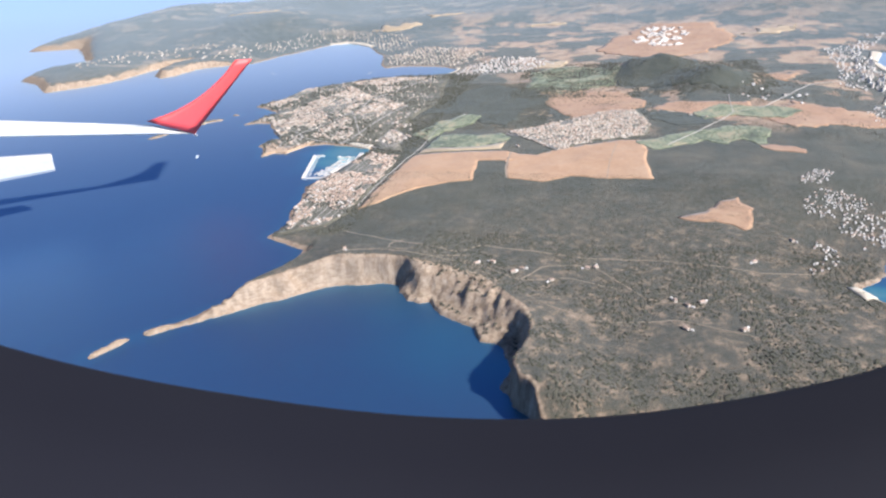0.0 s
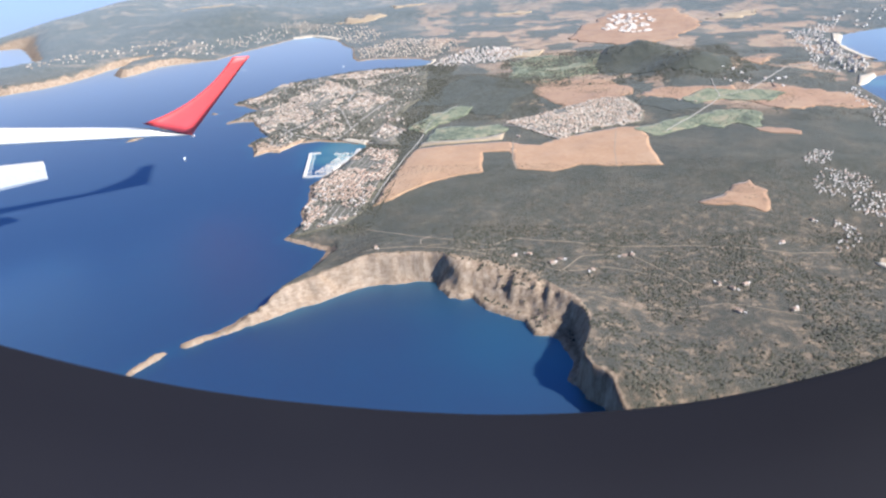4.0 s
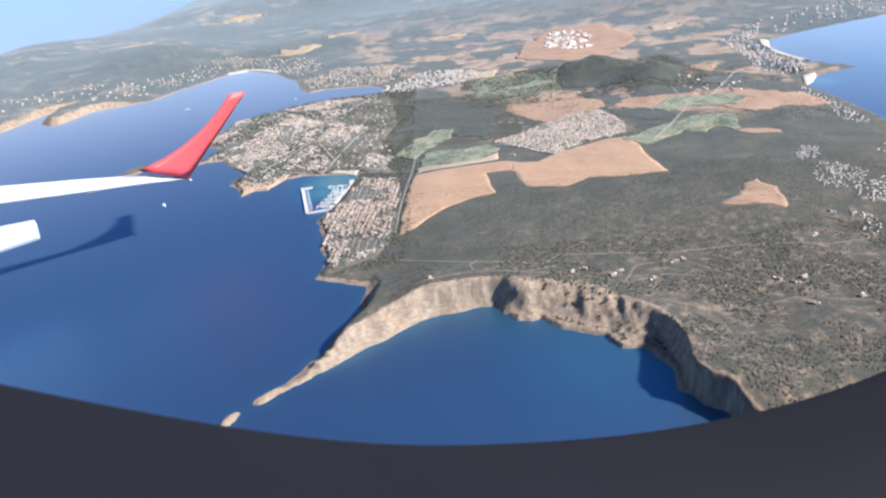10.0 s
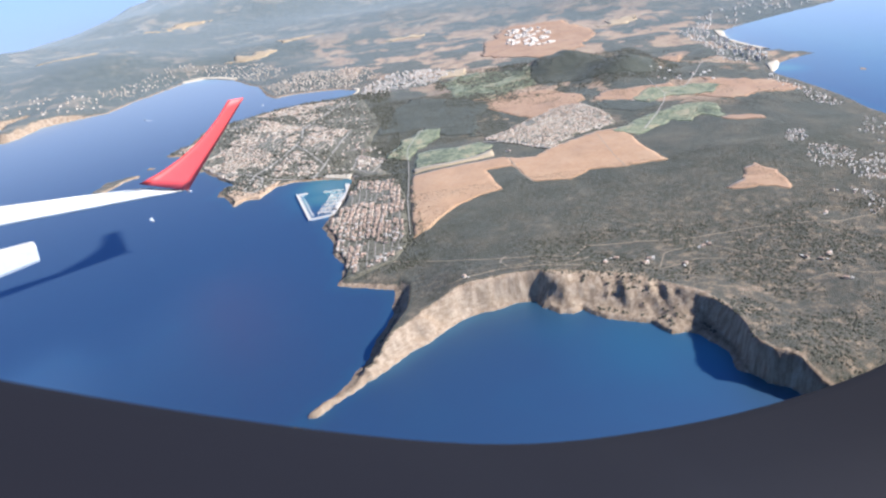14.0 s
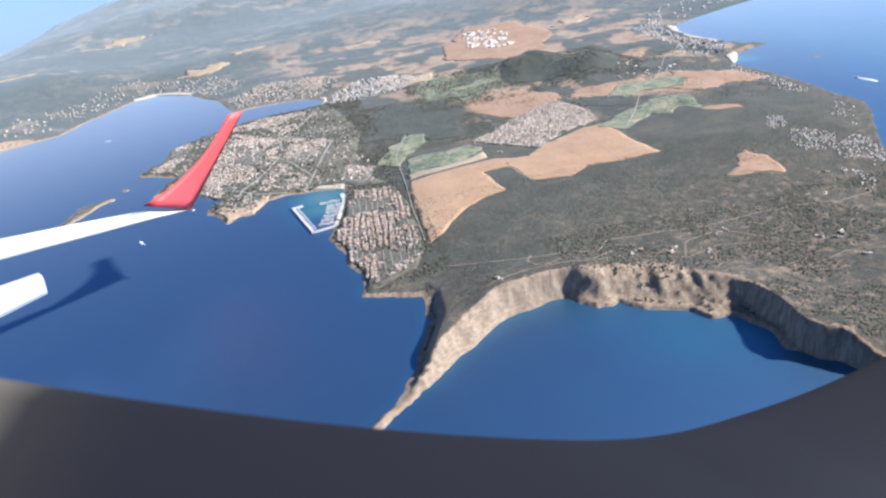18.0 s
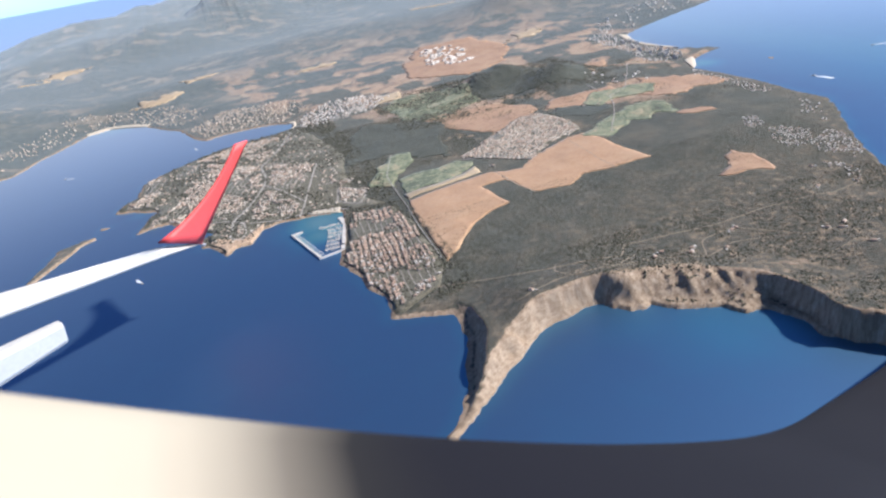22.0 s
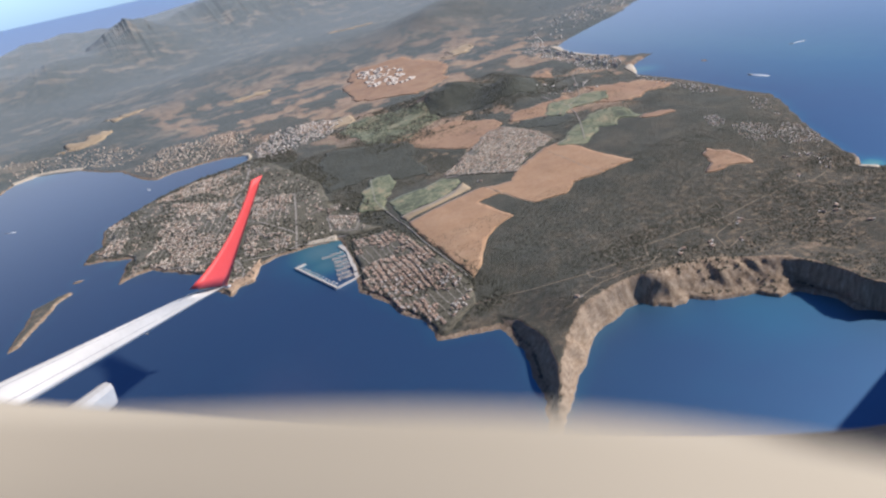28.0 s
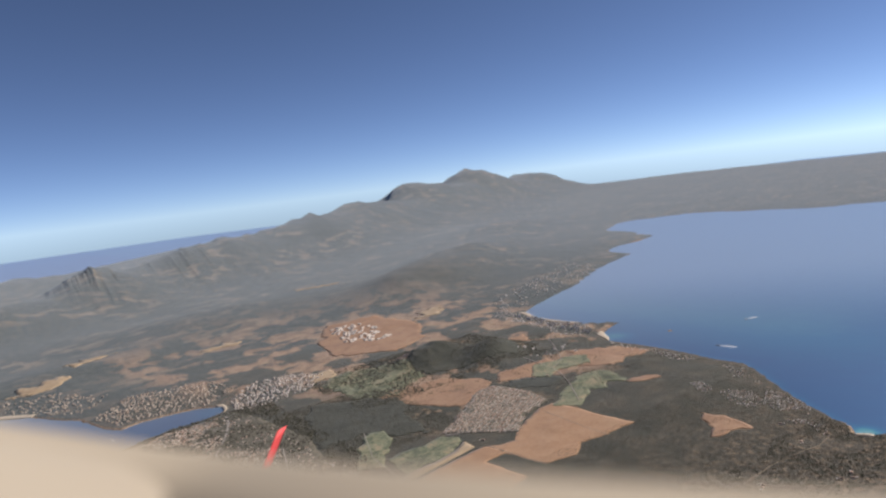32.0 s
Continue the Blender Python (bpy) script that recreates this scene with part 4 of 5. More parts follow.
HARBOUR_TOWN = [(18, -77), (19, -70), (17, -58), (14, -48), (14, -37), (12, -26), (8, -14), (12, -5), (16, 8), (26, 46), (47, 34), (49, 0), (47, -50), (40, -66)]
models = [house_model(*a) for a in ((1.3, 0.85, 0.55, True), (1.05, 0.8, 0.65, True), (1.6, 0.9, 0.55, True), (1.2, 0.95, 0.6, False))]
LABELS = ["sand-coloured villa with a clay tile hip roof", "small two-storey villa with a tiled roof", "long villa with a brown tiled roof", "white villa with a flat roof"]
for m, text in zip(models, LABELS):
    tagged(m, text, "house", "houses of the harbour town")
plots, town_turn = street_rows(HARBOUR_TOWN, 84, 3.5, 1.6, 0.8, 0.36, "narrow street between the villas of the harbour town", 0.3)
plots = clear_of_roads(plots)
plots.sort(key=lambda p: p[1])
near_plots, more_plots = plots[:300], plots[300:]
zs = ground_z([p[0] for p in near_plots], [p[1] for p in near_plots])
used = set()
for (x, y), z in zip(near_plots, zs):
    k = rng.choice((0, 0, 1, 1, 2, 3))
    m = Matrix.Translation((x, y, z + 0.25)) @ pose(0, 0, 0, 0, 0, -6 + rng.choice((0, 90, 180, 270)) + rng.uniform(-6, 6))
    if k in used:
        copy_thing(models[k], m)
    else:
        models[k].matrix_basis = m
        used.add(k)


def settlement(name, pts, sizes, heights, tiled, label, turn, material=None):
    """Many far houses in one mesh, each a body with a pitched or flat roof."""
    a = np.array(pts)
    z = ground_z(a[:, 0], a[:, 1])
    wv, wf, rv, rf = [], [], [], []
    for (x, y), h0 in zip(pts, z):
        lx, ly, h = rng.uniform(*sizes), rng.uniform(*sizes) * 0.75, rng.uniform(*heights)
        t = turn + rng.choice((0, math.pi / 2)) + rng.uniform(-0.15, 0.15)
        wv += box_verts(x, y, h0 - 1.0, h0 + 0.2 + h, lx, ly, t)
        n = len(wv) - 8
        wf += [tuple(i + n for i in q) for q in BOX]
        if rng.random() < tiled:
            v, f = hip_roof_mesh(lx, ly, 0.28, 0.08)
            c, s, n = math.cos(t), math.sin(t), len(rv)
            rv += [(x + p * c - q * s, y + p * s + q * c, h0 + 0.21 + h + r) for p, q, r in v]
            rf += [tuple(i + n for i in q) for q in f]
    ob = new(name)
    tagged(ob, label, "houses", kind="stuff")
    mesh_object("walls", wv, wf, material or wall_mat, ob)
    if rv:
        mesh_object("roofs", rv, rf, tile_mat, ob)
    return ob


if more_plots:
    settlement("settlement", more_plots, (1.1, 1.7), (0.5, 0.8), 0.8, "dense villas with tiled roofs behind the harbour", radians(-12))
PENINSULA = [([(-54, 221), (-14, 172), (-18, 126), (-34, 97), (-44, 90), (-51, 94), (-57, 74), (-69, 88), (-75, 103), (-97, 118), (-91, 122), (-80, 142), (-70, 158), (-65, 180)], 58, 4.3, 0.8, 0.42, 0.15, "pale street among the western villas"),
             ([(-7, 170), (21, 143), (4, 88), (-13, 123)], 70, 4.2, 0.85, 0.40, 0.0, "pale street between two avenues"),
             ([(-24, 101), (-15, 115), (2, 82), (-4, 68), (-18, 73), (-32, 78)], -28, 4.4, 0.8, 0.40, 0.1, "pale street above the harbour"),
             ([(-41, 80), (-34, 72), (-35, 54), (-42, 58)], 80, 3.6, 0.9, 0.3, 0.0, "short street inside the headland loop")]
PENINSULA += [([(-45, 225), (-62, 246), (-24, 264), (13, 256), (2, 213), (-27, 213)], 28, 4.6, 0.7, 0.42, 0.0, "pale street above the inlet"),
             ([(20, 70), (26, 92), (44, 72), (34, 52)], -40, 3.8, 0.9, 0.35, 0.0, "short street inside the ring of flats"),
             ([(18, 104), (40, 100), (38, 89), (18, 93)], -6, 4.6, 0.9, 0.36, 0.0, "pale street at the edge of the wood"),
             ([(-112, 168), (-98, 190), (-100, 220), (-88, 230), (-80, 214), (-88, 170), (-98, 158)], 70, 5.0, 0.75, 0.36, 0.0, "pale street along the western point"),
             ([(-13, 176), (-24, 206), (0, 208), (2, 196)], 45, 5.0, 0.7, 0.36, 0.0, "pale street through the trees")]
for area, turn, pitch, keep, gap, bend, what in PENINSULA:
    pts, ang = street_rows(area, turn, pitch, 1.7, keep, gap, what, 0.34, bend)
    settlement("settlement", clear_of_roads(pts, 1.4), (0.9, 1.8), (0.5, 0.9), 0.45, "closely built pale villas on the peninsula among gardens", ang)
SPARSE = [(22, 62), (4, 68), (-24, 70), (-34, 56), (-46, 48), (-56, 62), (-58, 84), (-78, 116), (-92, 122), (-88, 146), (-104, 168), (-98, 200), (-90, 226), (-62, 244), (-24, 262), (8, 268), (28, 262), (32, 200), (38, 150), (34, 110), (46, 80), (46, 44), (30, 52)]
pts, ang = scatter(SPARSE, (3.0, 3.0), 1.3, 0.2, lambda x, y: radians(25))
settlement("settlement", clear_of_roads(pts, 1.4), (0.8, 1.6), (0.45, 0.8), 0.5, "scattered pale villas among the trees of the peninsula", ang)
pts, ang = street_rows(HOUSING_ESTATE, 30, 3.8, 1.5, 0.86, 0.30, "street between rows of houses in the estate", 0.4)
settlement("settlement", clear_of_roads(pts, 1.0), (0.8, 1.4), (0.45, 0.75), 0.55, "rows of pale houses in the housing estate", ang)
TOWNS = [([(30, 276), (36, 304), (62, 330), (104, 322), (120, 292), (96, 262), (60, 252), (34, 262)], 3.2, 0.65, (0.8, 1.9), (0.6, 1.4), 0.5, "white apartment blocks of the bay town", white_mat),
          ([(20, 312), (-34, 326), (-50, 322), (-66, 370), (-30, 400), (40, 380), (50, 330)], 3.4, 0.55, (0.9, 2.0), (0.6, 1.4), 0.5, "houses and apartment blocks above the inlet", wall_mat),
          ([(-70, 392), (-104, 442), (-140, 474), (-170, 470), (-196, 430), (-226, 396), (-250, 420), (-180, 510), (-80, 480), (-40, 430)], 4.2, 0.5, (0.8, 1.9), (0.6, 1.4), 0.4, "hotels and villas round the far bay", wall_mat),
          ([(-222, 360), (-280, 350), (-310, 372), (-400, 300), (-440, 330), (-330, 420), (-240, 400)], 7.0, 0.45, (1.4, 2.6), (0.6, 1.2), 0.5, "scattered villas on the far headland", wall_mat)]
TOWNS += [([(352, 184), (376, 200), (374, 262), (384, 330), (410, 372), (390, 372), (352, 330), (345, 260), (330, 190)], 4.0, 0.6, (0.8, 1.7), (0.5, 1.2), 0.3, "white hotels of the seaside resort", white_mat),
          ([(344, 150), (342, 110), (338, 54), (327, 44), (321, 58), (328, 90), (330, 130)], 2.6, 0.5, (0.6, 1.3), (0.4, 0.8), 0.4, "white villas along the eastern shore", white_mat),
          ([(272, 12), (281, 7), (276, -7), (262, -13), (262, -2)], 1.7, 0.6, (0.45, 0.9), (0.3, 0.55), 0.35, "white houses in the wood", white_mat),
          ([(266, -15), (282, -14), (290, -28), (272, -47), (257, -44), (256, -33)], 1.8, 0.5, (0.45, 0.9), (0.3, 0.55), 0.4, "white houses stepping down the wooded slope", white_mat)]
TOWNS += [([(273, -43), (297, -31), (299, -44), (289, -62), (281, -72), (270, -74), (274, -64), (264, -58)], 1.9, 0.55, (0.5, 1.0), (0.35, 0.6), 0.3, "white houses over the eastern sea", white_mat),
          ([(253, -65), (262, -74), (260, -90), (252, -98), (245, -97), (252, -82)], 2.0, 0.5, (0.5, 1.0), (0.35, 0.6), 0.3, "white houses by the cove", white_mat),
          ([(302, -30), (318, -12), (330, 4), (338, 24), (326, 24), (308, 0)], 3.0, 0.35, (0.6, 1.1), (0.4, 0.7), 0.4, "white houses among trees on the eastern shore", white_mat),
          ([(255, 150), (262, 190), (300, 180), (320, 150), (290, 140)], 8.0, 0.45, (1.0, 2.4), (0.5, 0.9), 0.2, "pale sheds and houses in the eastern fields", white_mat)]
TOWNS += [([(420, 350), (480, 385), (560, 410), (700, 490), (690, 540), (540, 470), (400, 400)], 8.5, 0.55, (1.2, 2.8), (0.6, 1.3), 0.2, "pale houses along the far eastern shore", white_mat)]
for area, sp, keep, size, hs, tiled, what, mm in TOWNS:
    pts, ang = scatter(area, (sp, sp), sp * 0.3, keep, lambda x, y: radians(20))
    settlement("settlement", clear_of_roads(pts), size, hs, tiled, what, ang, mm)

shed = new("industrial_shed")
tagged(shed, "long white industrial shed with a shallow roof", "shed", "sheds of the industrial estate")
mesh_object("wall", box_verts(0, 0, -1.0, 0.9, 4.6, 2.6, 0), BOX, white_mat, shed)
mesh_object("roof", [(-2.4, -1.4, 0.9), (2.4, -1.4, 0.9), (2.4, 1.4, 0.9), (-2.4, 1.4, 0.9), (-2.4, 0, 1.25), (2.4, 0, 1.25)], [(0, 1, 5, 4), (2, 3, 4, 5), (1, 2, 5), (3, 0, 4), (3, 2, 1, 0)], white_mat, shed)
mesh_object("door", box_verts(2.3, 0, 0.0, 0.6, 0.05, 0.9, 0), BOX, seam_mat, shed)
hotel = new("hotel")
tagged(hotel, "white slab-like seaside hotel with rows of balconies", "hotel", "hotels of the resort")
mesh_object("wall", box_verts(0, 0, -1.0, 2.4, 3.4, 1.2, 0), BOX, white_mat, hotel)
mesh_object("roof_hut", box_verts(0.4, 0, 2.4, 2.75, 0.9, 0.7, 0), BOX, wall_mat, hotel)
for k in range(6):
    mesh_object("balcony", box_verts(0, -0.68, 0.35 + 0.35 * k, 0.47 + 0.35 * k, 3.3, 0.24, 0), BOX, wall_mat, hotel)


def spread(thing, area, spacing, keep, jit, base_turn):
    pts, ang = scatter(area, spacing, jit, keep, lambda x, y: radians(base_turn))
    z = ground_z([p[0] for p in pts], [p[1] for p in pts])
    for k, ((x, y), h) in enumerate(zip(pts, z)):
        m = Matrix.Translation((x, y, h + 0.3)) @ pose(0, 0, 0, 0, 0, base_turn + rng.choice((0, 0, 90, 180)) + rng.uniform(-8, 8))
        if k:
            copy_thing(thing, m)
        else:
            thing.matrix_basis = m


spread(shed, [(182, 385), (205, 465), (240, 470), (250, 420), (236, 365), (205, 362)], (6.4, 5.0), 0.42, 1.5, 25)
spread(hotel, [(356, 182), (378, 200), (376, 262), (386, 325), (372, 330), (356, 262), (346, 190)], (8.0, 6.5), 0.7, 1.8, 60)

FARMS = [(66, -110), (122, -112), (128, -108), (137, -116), (140, -112), (152, -119), (165, -107), (168, -106), (196, -128), (200, -131), (205, -128), (198, -148), (216, -146), (246, -70), (228, -92), (176, 113), (222, 118), (232, 112), (118, 48), (176, 125)]
farm = new("farmhouse")
tagged(farm, "pale stone farmhouse with a low outbuilding", "house", "farmhouses in the scrub")
v, f = l_wall_mesh(1.8, 1.1, 0.7)
mesh_object("wall", v, f, wall_mat, farm)
v, f = hip_roof_mesh(1.8, 1.1, 0.3, 0.1)
mesh_object("roof", [(x, y, z + 0.705) for x, y, z in v], f, tile_mat, farm)
mesh_object("outbuilding", box_verts(1.9, 0.5, -1.0, 0.45, 0.9, 0.7, 0.2), BOX, white_mat, farm)
fz = ground_z([p[0] for p in FARMS], [p[1] for p in FARMS])
for k, ((x, y), z) in enumerate(zip(FARMS, fz)):
    m = Matrix.Translation((x, y, z + 0.1)) @ pose(0, 0, 0, 0, 0, rng.uniform(0, 360))
    if k:
        copy_thing(farm, m)
    else:
        farm.matrix_basis = m


# ---- the yacht harbour ----
def bar(p, q, width, z0, z1, start_bevel=0.12):
    """A straight quay with chamfered upper edges, from p to q."""
    p, q = Vector((*p, 0)), Vector((*q, 0))
    d = (q - p).normalized()
    n = Vector((-d.y, d.x, 0)) * width / 2
    k = n * (1 - 2 * start_bevel / width)
    verts = [tuple(a + b + Vector((0, 0, z))) for a in (p, q) for b, z in ((n, z0), (n, z1 - start_bevel), (k, z1), (-k, z1), (-n, z1 - start_bevel), (-n, z0))]
    faces = [(i, (i + 1) % 6, (i + 1) % 6 + 6, i + 6) for i in range(6)] + [(5, 4, 3, 2, 1, 0), (6, 7, 8, 9, 10, 11)]
    return verts, faces


def join_bars(name, bars, material, parent=None, label=""):
    verts, faces = [], []
    for b in bars:
        v, f = bar(*b)
        n = len(verts)
        verts += v
        faces += [tuple(i + n for i in q) for q in f]
    return mesh_object(name, verts, faces, material, parent, label)


breakwater = new("breakwater")
tagged(breakwater, "pale concrete breakwater bent round the yacht harbour", "breakwater", kind="structure")
join_bars("quay", [((13, 1.6), (-1.6, -1), 1.7, -2, 0.55), ((-1.8, -1.7), (-11.2, 39.6), 1.8, -2, 0.56)], concrete_mat, breakwater)
join_bars("parapet", [((-2.5, -1.9), (-11.9, 39.4), 0.4, 0.4, 1.1), ((12.6, 0.9), (-1.9, -1.75), 0.4, 0.4, 1.1)], concrete_mat, breakwater, "pale parapet wall along the seaward edge")
join_bars("head", [((-11.4, 39.2), (-5.2, 40.2), 1.9, -2, 0.555)], concrete_mat, breakwater)
quay = join_bars("quay", [((11, 2), (19, 34), 3.2, -2, 0.6), ((19, 34), (18, 46), 2.8, -2, 0.605)], concrete_mat)
tagged(quay, "pale concrete quay along the town side of the harbour", "quay", kind="structure")
hall = new("harbour_hall")
tagged(hall, "long white flat-roofed harbour hall on the quay", "building")
mesh_object("wall", box_verts(13.2, 11, 0.55, 1.5, 1.4, 9, radians(-14)), BOX, white_mat, hall)
mesh_object("roof", box_verts(13.2, 11, 1.5, 1.62, 1.7, 9.3, radians(-14)), BOX, concrete_mat, hall)
PONTOONS = [((12, 6.5), (1.5, 7.5)), ((13.4, 11.4), (3, 12.6)), ((14.6, 16.2), (5, 17.6)), ((15.8, 21), (6, 22.6)), ((17, 25.8), (7.6, 27.4)), ((17.8, 30.6), (8.4, 32.4)), ((17.8, 36.6), (4, 39))]
for k, (a, b) in enumerate(PONTOONS):
    tagged(join_bars("pontoon", [(a, b, 0.5, 0.02, 0.3, 0.05)], concrete_mat), "narrow pale pontoon between moored yachts", "pontoon", "pontoons of the harbour")


def boat_model(length, mast):
    root = new("yacht" if mast else "motor_boat")
    w = length * 0.27
    secs = [(-0.5, 0.8), (-0.2, 1.0), (0.15, 0.95), (0.38, 0.55), (0.5, 0.04)]
    verts, faces = [], []
    for s, b in secs:
        verts += [(s * length, -b * w / 2, 0.3), (s * length, -b * w * 0.35, 0.0), (s * length, b * w * 0.35, 0.0), (s * length, b * w / 2, 0.3)]
    for k in range(len(secs) - 1):
        for j in range(3):
            faces.append((4 * k + j, 4 * k + j + 1, 4 * k + j + 5, 4 * k + j + 4))
        faces.append((4 * k + 3, 4 * k, 4 * k + 4, 4 * k + 7))
    faces.append((3, 2, 1, 0))
    mesh_object("hull", verts, faces, white_mat, root)
    v = box_verts(-0.05 * length, 0, 0.29, 0.52, length * 0.42, w * 0.6, 0)
    v[4:] = [(x * 0.8, y * 0.8, z) for x, y, z in v[4:]]
    cabin = mesh_object("cabin", v, BOX, white_mat, root)
    mesh_object("window_band", box_verts(-0.03 * length, 0, 0.36, 0.44, length * 0.40, w * 0.565, 0), BOX, dark_glass_mat, cabin)
    if mast:
        mesh_object("mast", box_verts(0.08 * length, 0, 0.45, 2.2, 0.05, 0.05, 0), BOX, metal_mat, root)
        mesh_object("boom", box_verts(-0.12 * length, 0, 0.72, 0.78, length * 0.4, 0.05, 0), BOX, metal_mat, root)
    return root


boats = [boat_model(2.0, True), boat_model(2.3, False), boat_model(1.5, False)]
for b, text in zip(boats, ("white sailing yacht moored at a pontoon", "large white motor yacht moored in the harbour", "small white motor boat moored in the harbour")):
    tagged(b, text, "boat", "boats in the harbour")
spots = []
for a, b in PONTOONS:
    a, b = Vector(a), Vector(b)
    d = (b - a).normalized()
    n = Vector((-d.y, d.x))
    for side in (1, -1):
        s = 2.6
        while s < (b - a).length:
            p = a + d * s + n * side * 1.3
            if rng.random() < 0.85:
                spots.append((p.x, p.y, math.atan2(n.y * side, n.x * side)))
            s += 1.15
for k in range(11):
    p = Vector((-1.8, -1.7)).lerp(Vector((-11.2, 39.6)), 0.12 + k * 0.08)
    spots.append((p.x + 2.3, p.y + 0.5, radians(13)))
used = set()
for x, y, turn in spots:
    k = rng.choice((0, 0, 1, 2))
    m = Matrix.Translation((x, y, 0.004)) @ Matrix.Rotation(turn, 4, "Z")
    if k in used:
        copy_thing(boats[k], m)
    else:
        boats[k].matrix_basis = m
        used.add(k)


def wake_boat(x, y, heading, length):
    """A boat under way and the foam behind it."""
    b = boat_model(length, False)
    tagged(b, "white motor boat under way on the open sea", "boat", "boats under way")
    b.matrix_basis = Matrix.Translation((x, y, 0.02)) @ pose(0, 0, 0, 0, 0, heading)
    verts, faces = [], []
    n = 14
    for k in range(n + 1):
        s = k / n
        w = length * (0.12 + 0.55 * s) * (1 - 0.6 * s * s)
        wob = 0.12 * length * math.sin(s * 9)
        for side, z in ((-1, 0.012), (0, 0.10 * (1 - s) + 0.03), (1, 0.012)):
            verts.append((-length * (0.3 + 3.2 * s), side * w + wob * s, z))
    for k in range(n):
        for j in range(2):
            faces.append((3 * k + j, 3 * k + j + 1, 3 * k + j + 4, 3 * k + j + 3))
    wk = mesh_object("wake", verts, faces, foam_mat)
    wk.matrix_basis = b.matrix_basis.copy()
    tagged(wk, "streak of white foam behind a moving boat", "wake")


wake_boat(-93, 33, -62, 2.2)
wake_boat(380, 60, 100, 4.5)
wake_boat(-168, 300, 150, 2.4)
wake_boat(-60, 206 + 90, 100, 2.0)
wake_boat(470, 90, 160, 3.6)


# ---- scrub: low bushes over the south-eastern land ----
def bush_field(count, box, seed, keep, size):
    r = np.random.RandomState(seed)
    x, y = r.uniform(box[0], box[1], count), r.uniform(box[2], box[3], count)
    d = land_distance(x, y)
    z = height(x, y, d)
    zx = height(x + 1.0, y, land_distance(x + 1.0, y))
    zy = height(x, y + 1.0, land_distance(x, y + 1.0))
    ok = (d > 2.5) & (np.hypot(zx - z, zy - z) < 0.42) & (fractal(x, y, 16.0, 4) + r.uniform(-0.1, 0.1, count) > keep)
    x, y, z = x[ok], y[ok], z[ok]
    n = len(x)
    ring = np.array([(1, 0, 0), (0.4, 0.85, 0), (-0.6, 0.75, 0), (-0.95, -0.1, 0), (-0.2, -0.95, 0), (0.7, -0.7, 0), (0.5, 0.3, 0.8), (-0.4, 0.35, 0.9), (0.05, -0.45, 0.75)])
    tri = np.array([(0, 1, 6), (1, 7, 6), (1, 2, 7), (2, 3, 7), (3, 4, 8), (3, 8, 7), (4, 5, 8), (5, 6, 8), (5, 0, 6), (6, 7, 8)])
    s, a = r.uniform(size[0], size[1], n), r.uniform(0, 6.28, n)
    j = ring[None] * (1 + r.uniform(-0.3, 0.3, (n, 9, 1)))
    vx = (j[..., 0] * np.cos(a)[:, None] - j[..., 1] * np.sin(a)[:, None]) * s[:, None] + x[:, None]
    vy = (j[..., 0] * np.sin(a)[:, None] + j[..., 1] * np.cos(a)[:, None]) * s[:, None] + y[:, None]
    vz = j[..., 2] * s[:, None] * 0.9 + z[:, None] - 0.1
    co = np.stack([vx, vy, vz], -1).reshape(-1, 3)
    fs = (tri[None] + (np.arange(n) * 9)[:, None, None]).reshape(-1, 3)
    me = bpy.data.meshes.new("scrub")
    me.vertices.add(len(co))
    me.vertices.foreach_set("co", co.astype(np.float32).ravel())
    me.loops.add(fs.size)
    me.loops.foreach_set("vertex_index", fs.ravel().astype(np.int32))
    me.polygons.add(len(fs))
    me.polygons.foreach_set("loop_start", np.arange(0, fs.size, 3, dtype=np.int32))
    me.update(calc_edges=True)
    me.materials.append(bush_mat)
    return tagged(new("scrub", me), "dark evergreen bushes scattered over dry ground", "bushes", kind="stuff")


bush_field(34000, (95, 300, -290, -80), 3, 0.46, (0.25, 0.7))
bush_field(40000, (40, 300, -120, 0), 5, 0.34, (0.18, 0.38))
bush_field(52000, (-118, 56, -80, 275), 7, 0.30, (0.25, 0.62))
bush_field(2600, (12, 50, -78, 44), 23, 0.40, (0.55, 0.95))
bush_field(9000, (-118, 56, 40, 275), 19, 0.44, (0.7, 1.25))
bush_field(14000, (40, 130, 84, 216), 13, 0.2, (0.25, 0.55))
bush_field(12000, (95, 290, 165, 290), 17, 0.42, (0.4, 0.9))
bush_field(16000, (110, 340, 60, 260), 9, 0.5, (0.25, 0.6))


# ---- the aircraft wing over the sea ----
def loft(name, sections, material, parent, label="", closed=True, flat=False):
    verts, faces = [], []
    n = len(sections[0])
    for s in sections:
        verts += [tuple(p) for p in s]
    for k in range(len(sections) - 1):
        for j in range(n):
            faces.append((n * k + j, n * k + (j + 1) % n, n * (k + 1) + (j + 1) % n, n * (k + 1) + j))
    if closed:
        faces.append(tuple(range(n))[::-1])
        faces.append(tuple(n * (len(sections) - 1) + j for j in range(n)))
    return mesh_object(name, verts, faces, material, parent, label, flat)


def airfoil(near, far, thick, up):
    """A closed wing section from its trailing edge (near) to its nose (far)."""
    near, far = Vector(near), Vector(far)
    shape = [(0.0, 0.0), (0.15, 0.28), (0.35, 0.5), (0.6, 0.62), (0.8, 0.5), (0.95, 0.25), (1.0, 0.0), (0.95, -0.2), (0.8, -0.34), (0.6, -0.38), (0.35, -0.28), (0.15, -0.14)]
    return [near.lerp(far, u) + Vector(up) * thick * w for u, w in shape]


wing = new("aircraft_wing")
tagged(wing, "white airliner wing with an upturned red tip", "wing")
UP = (0.0, -0.15, 1.0)
BACK = Vector((-0.36, 0.90, -0.24))  # away from the cabin


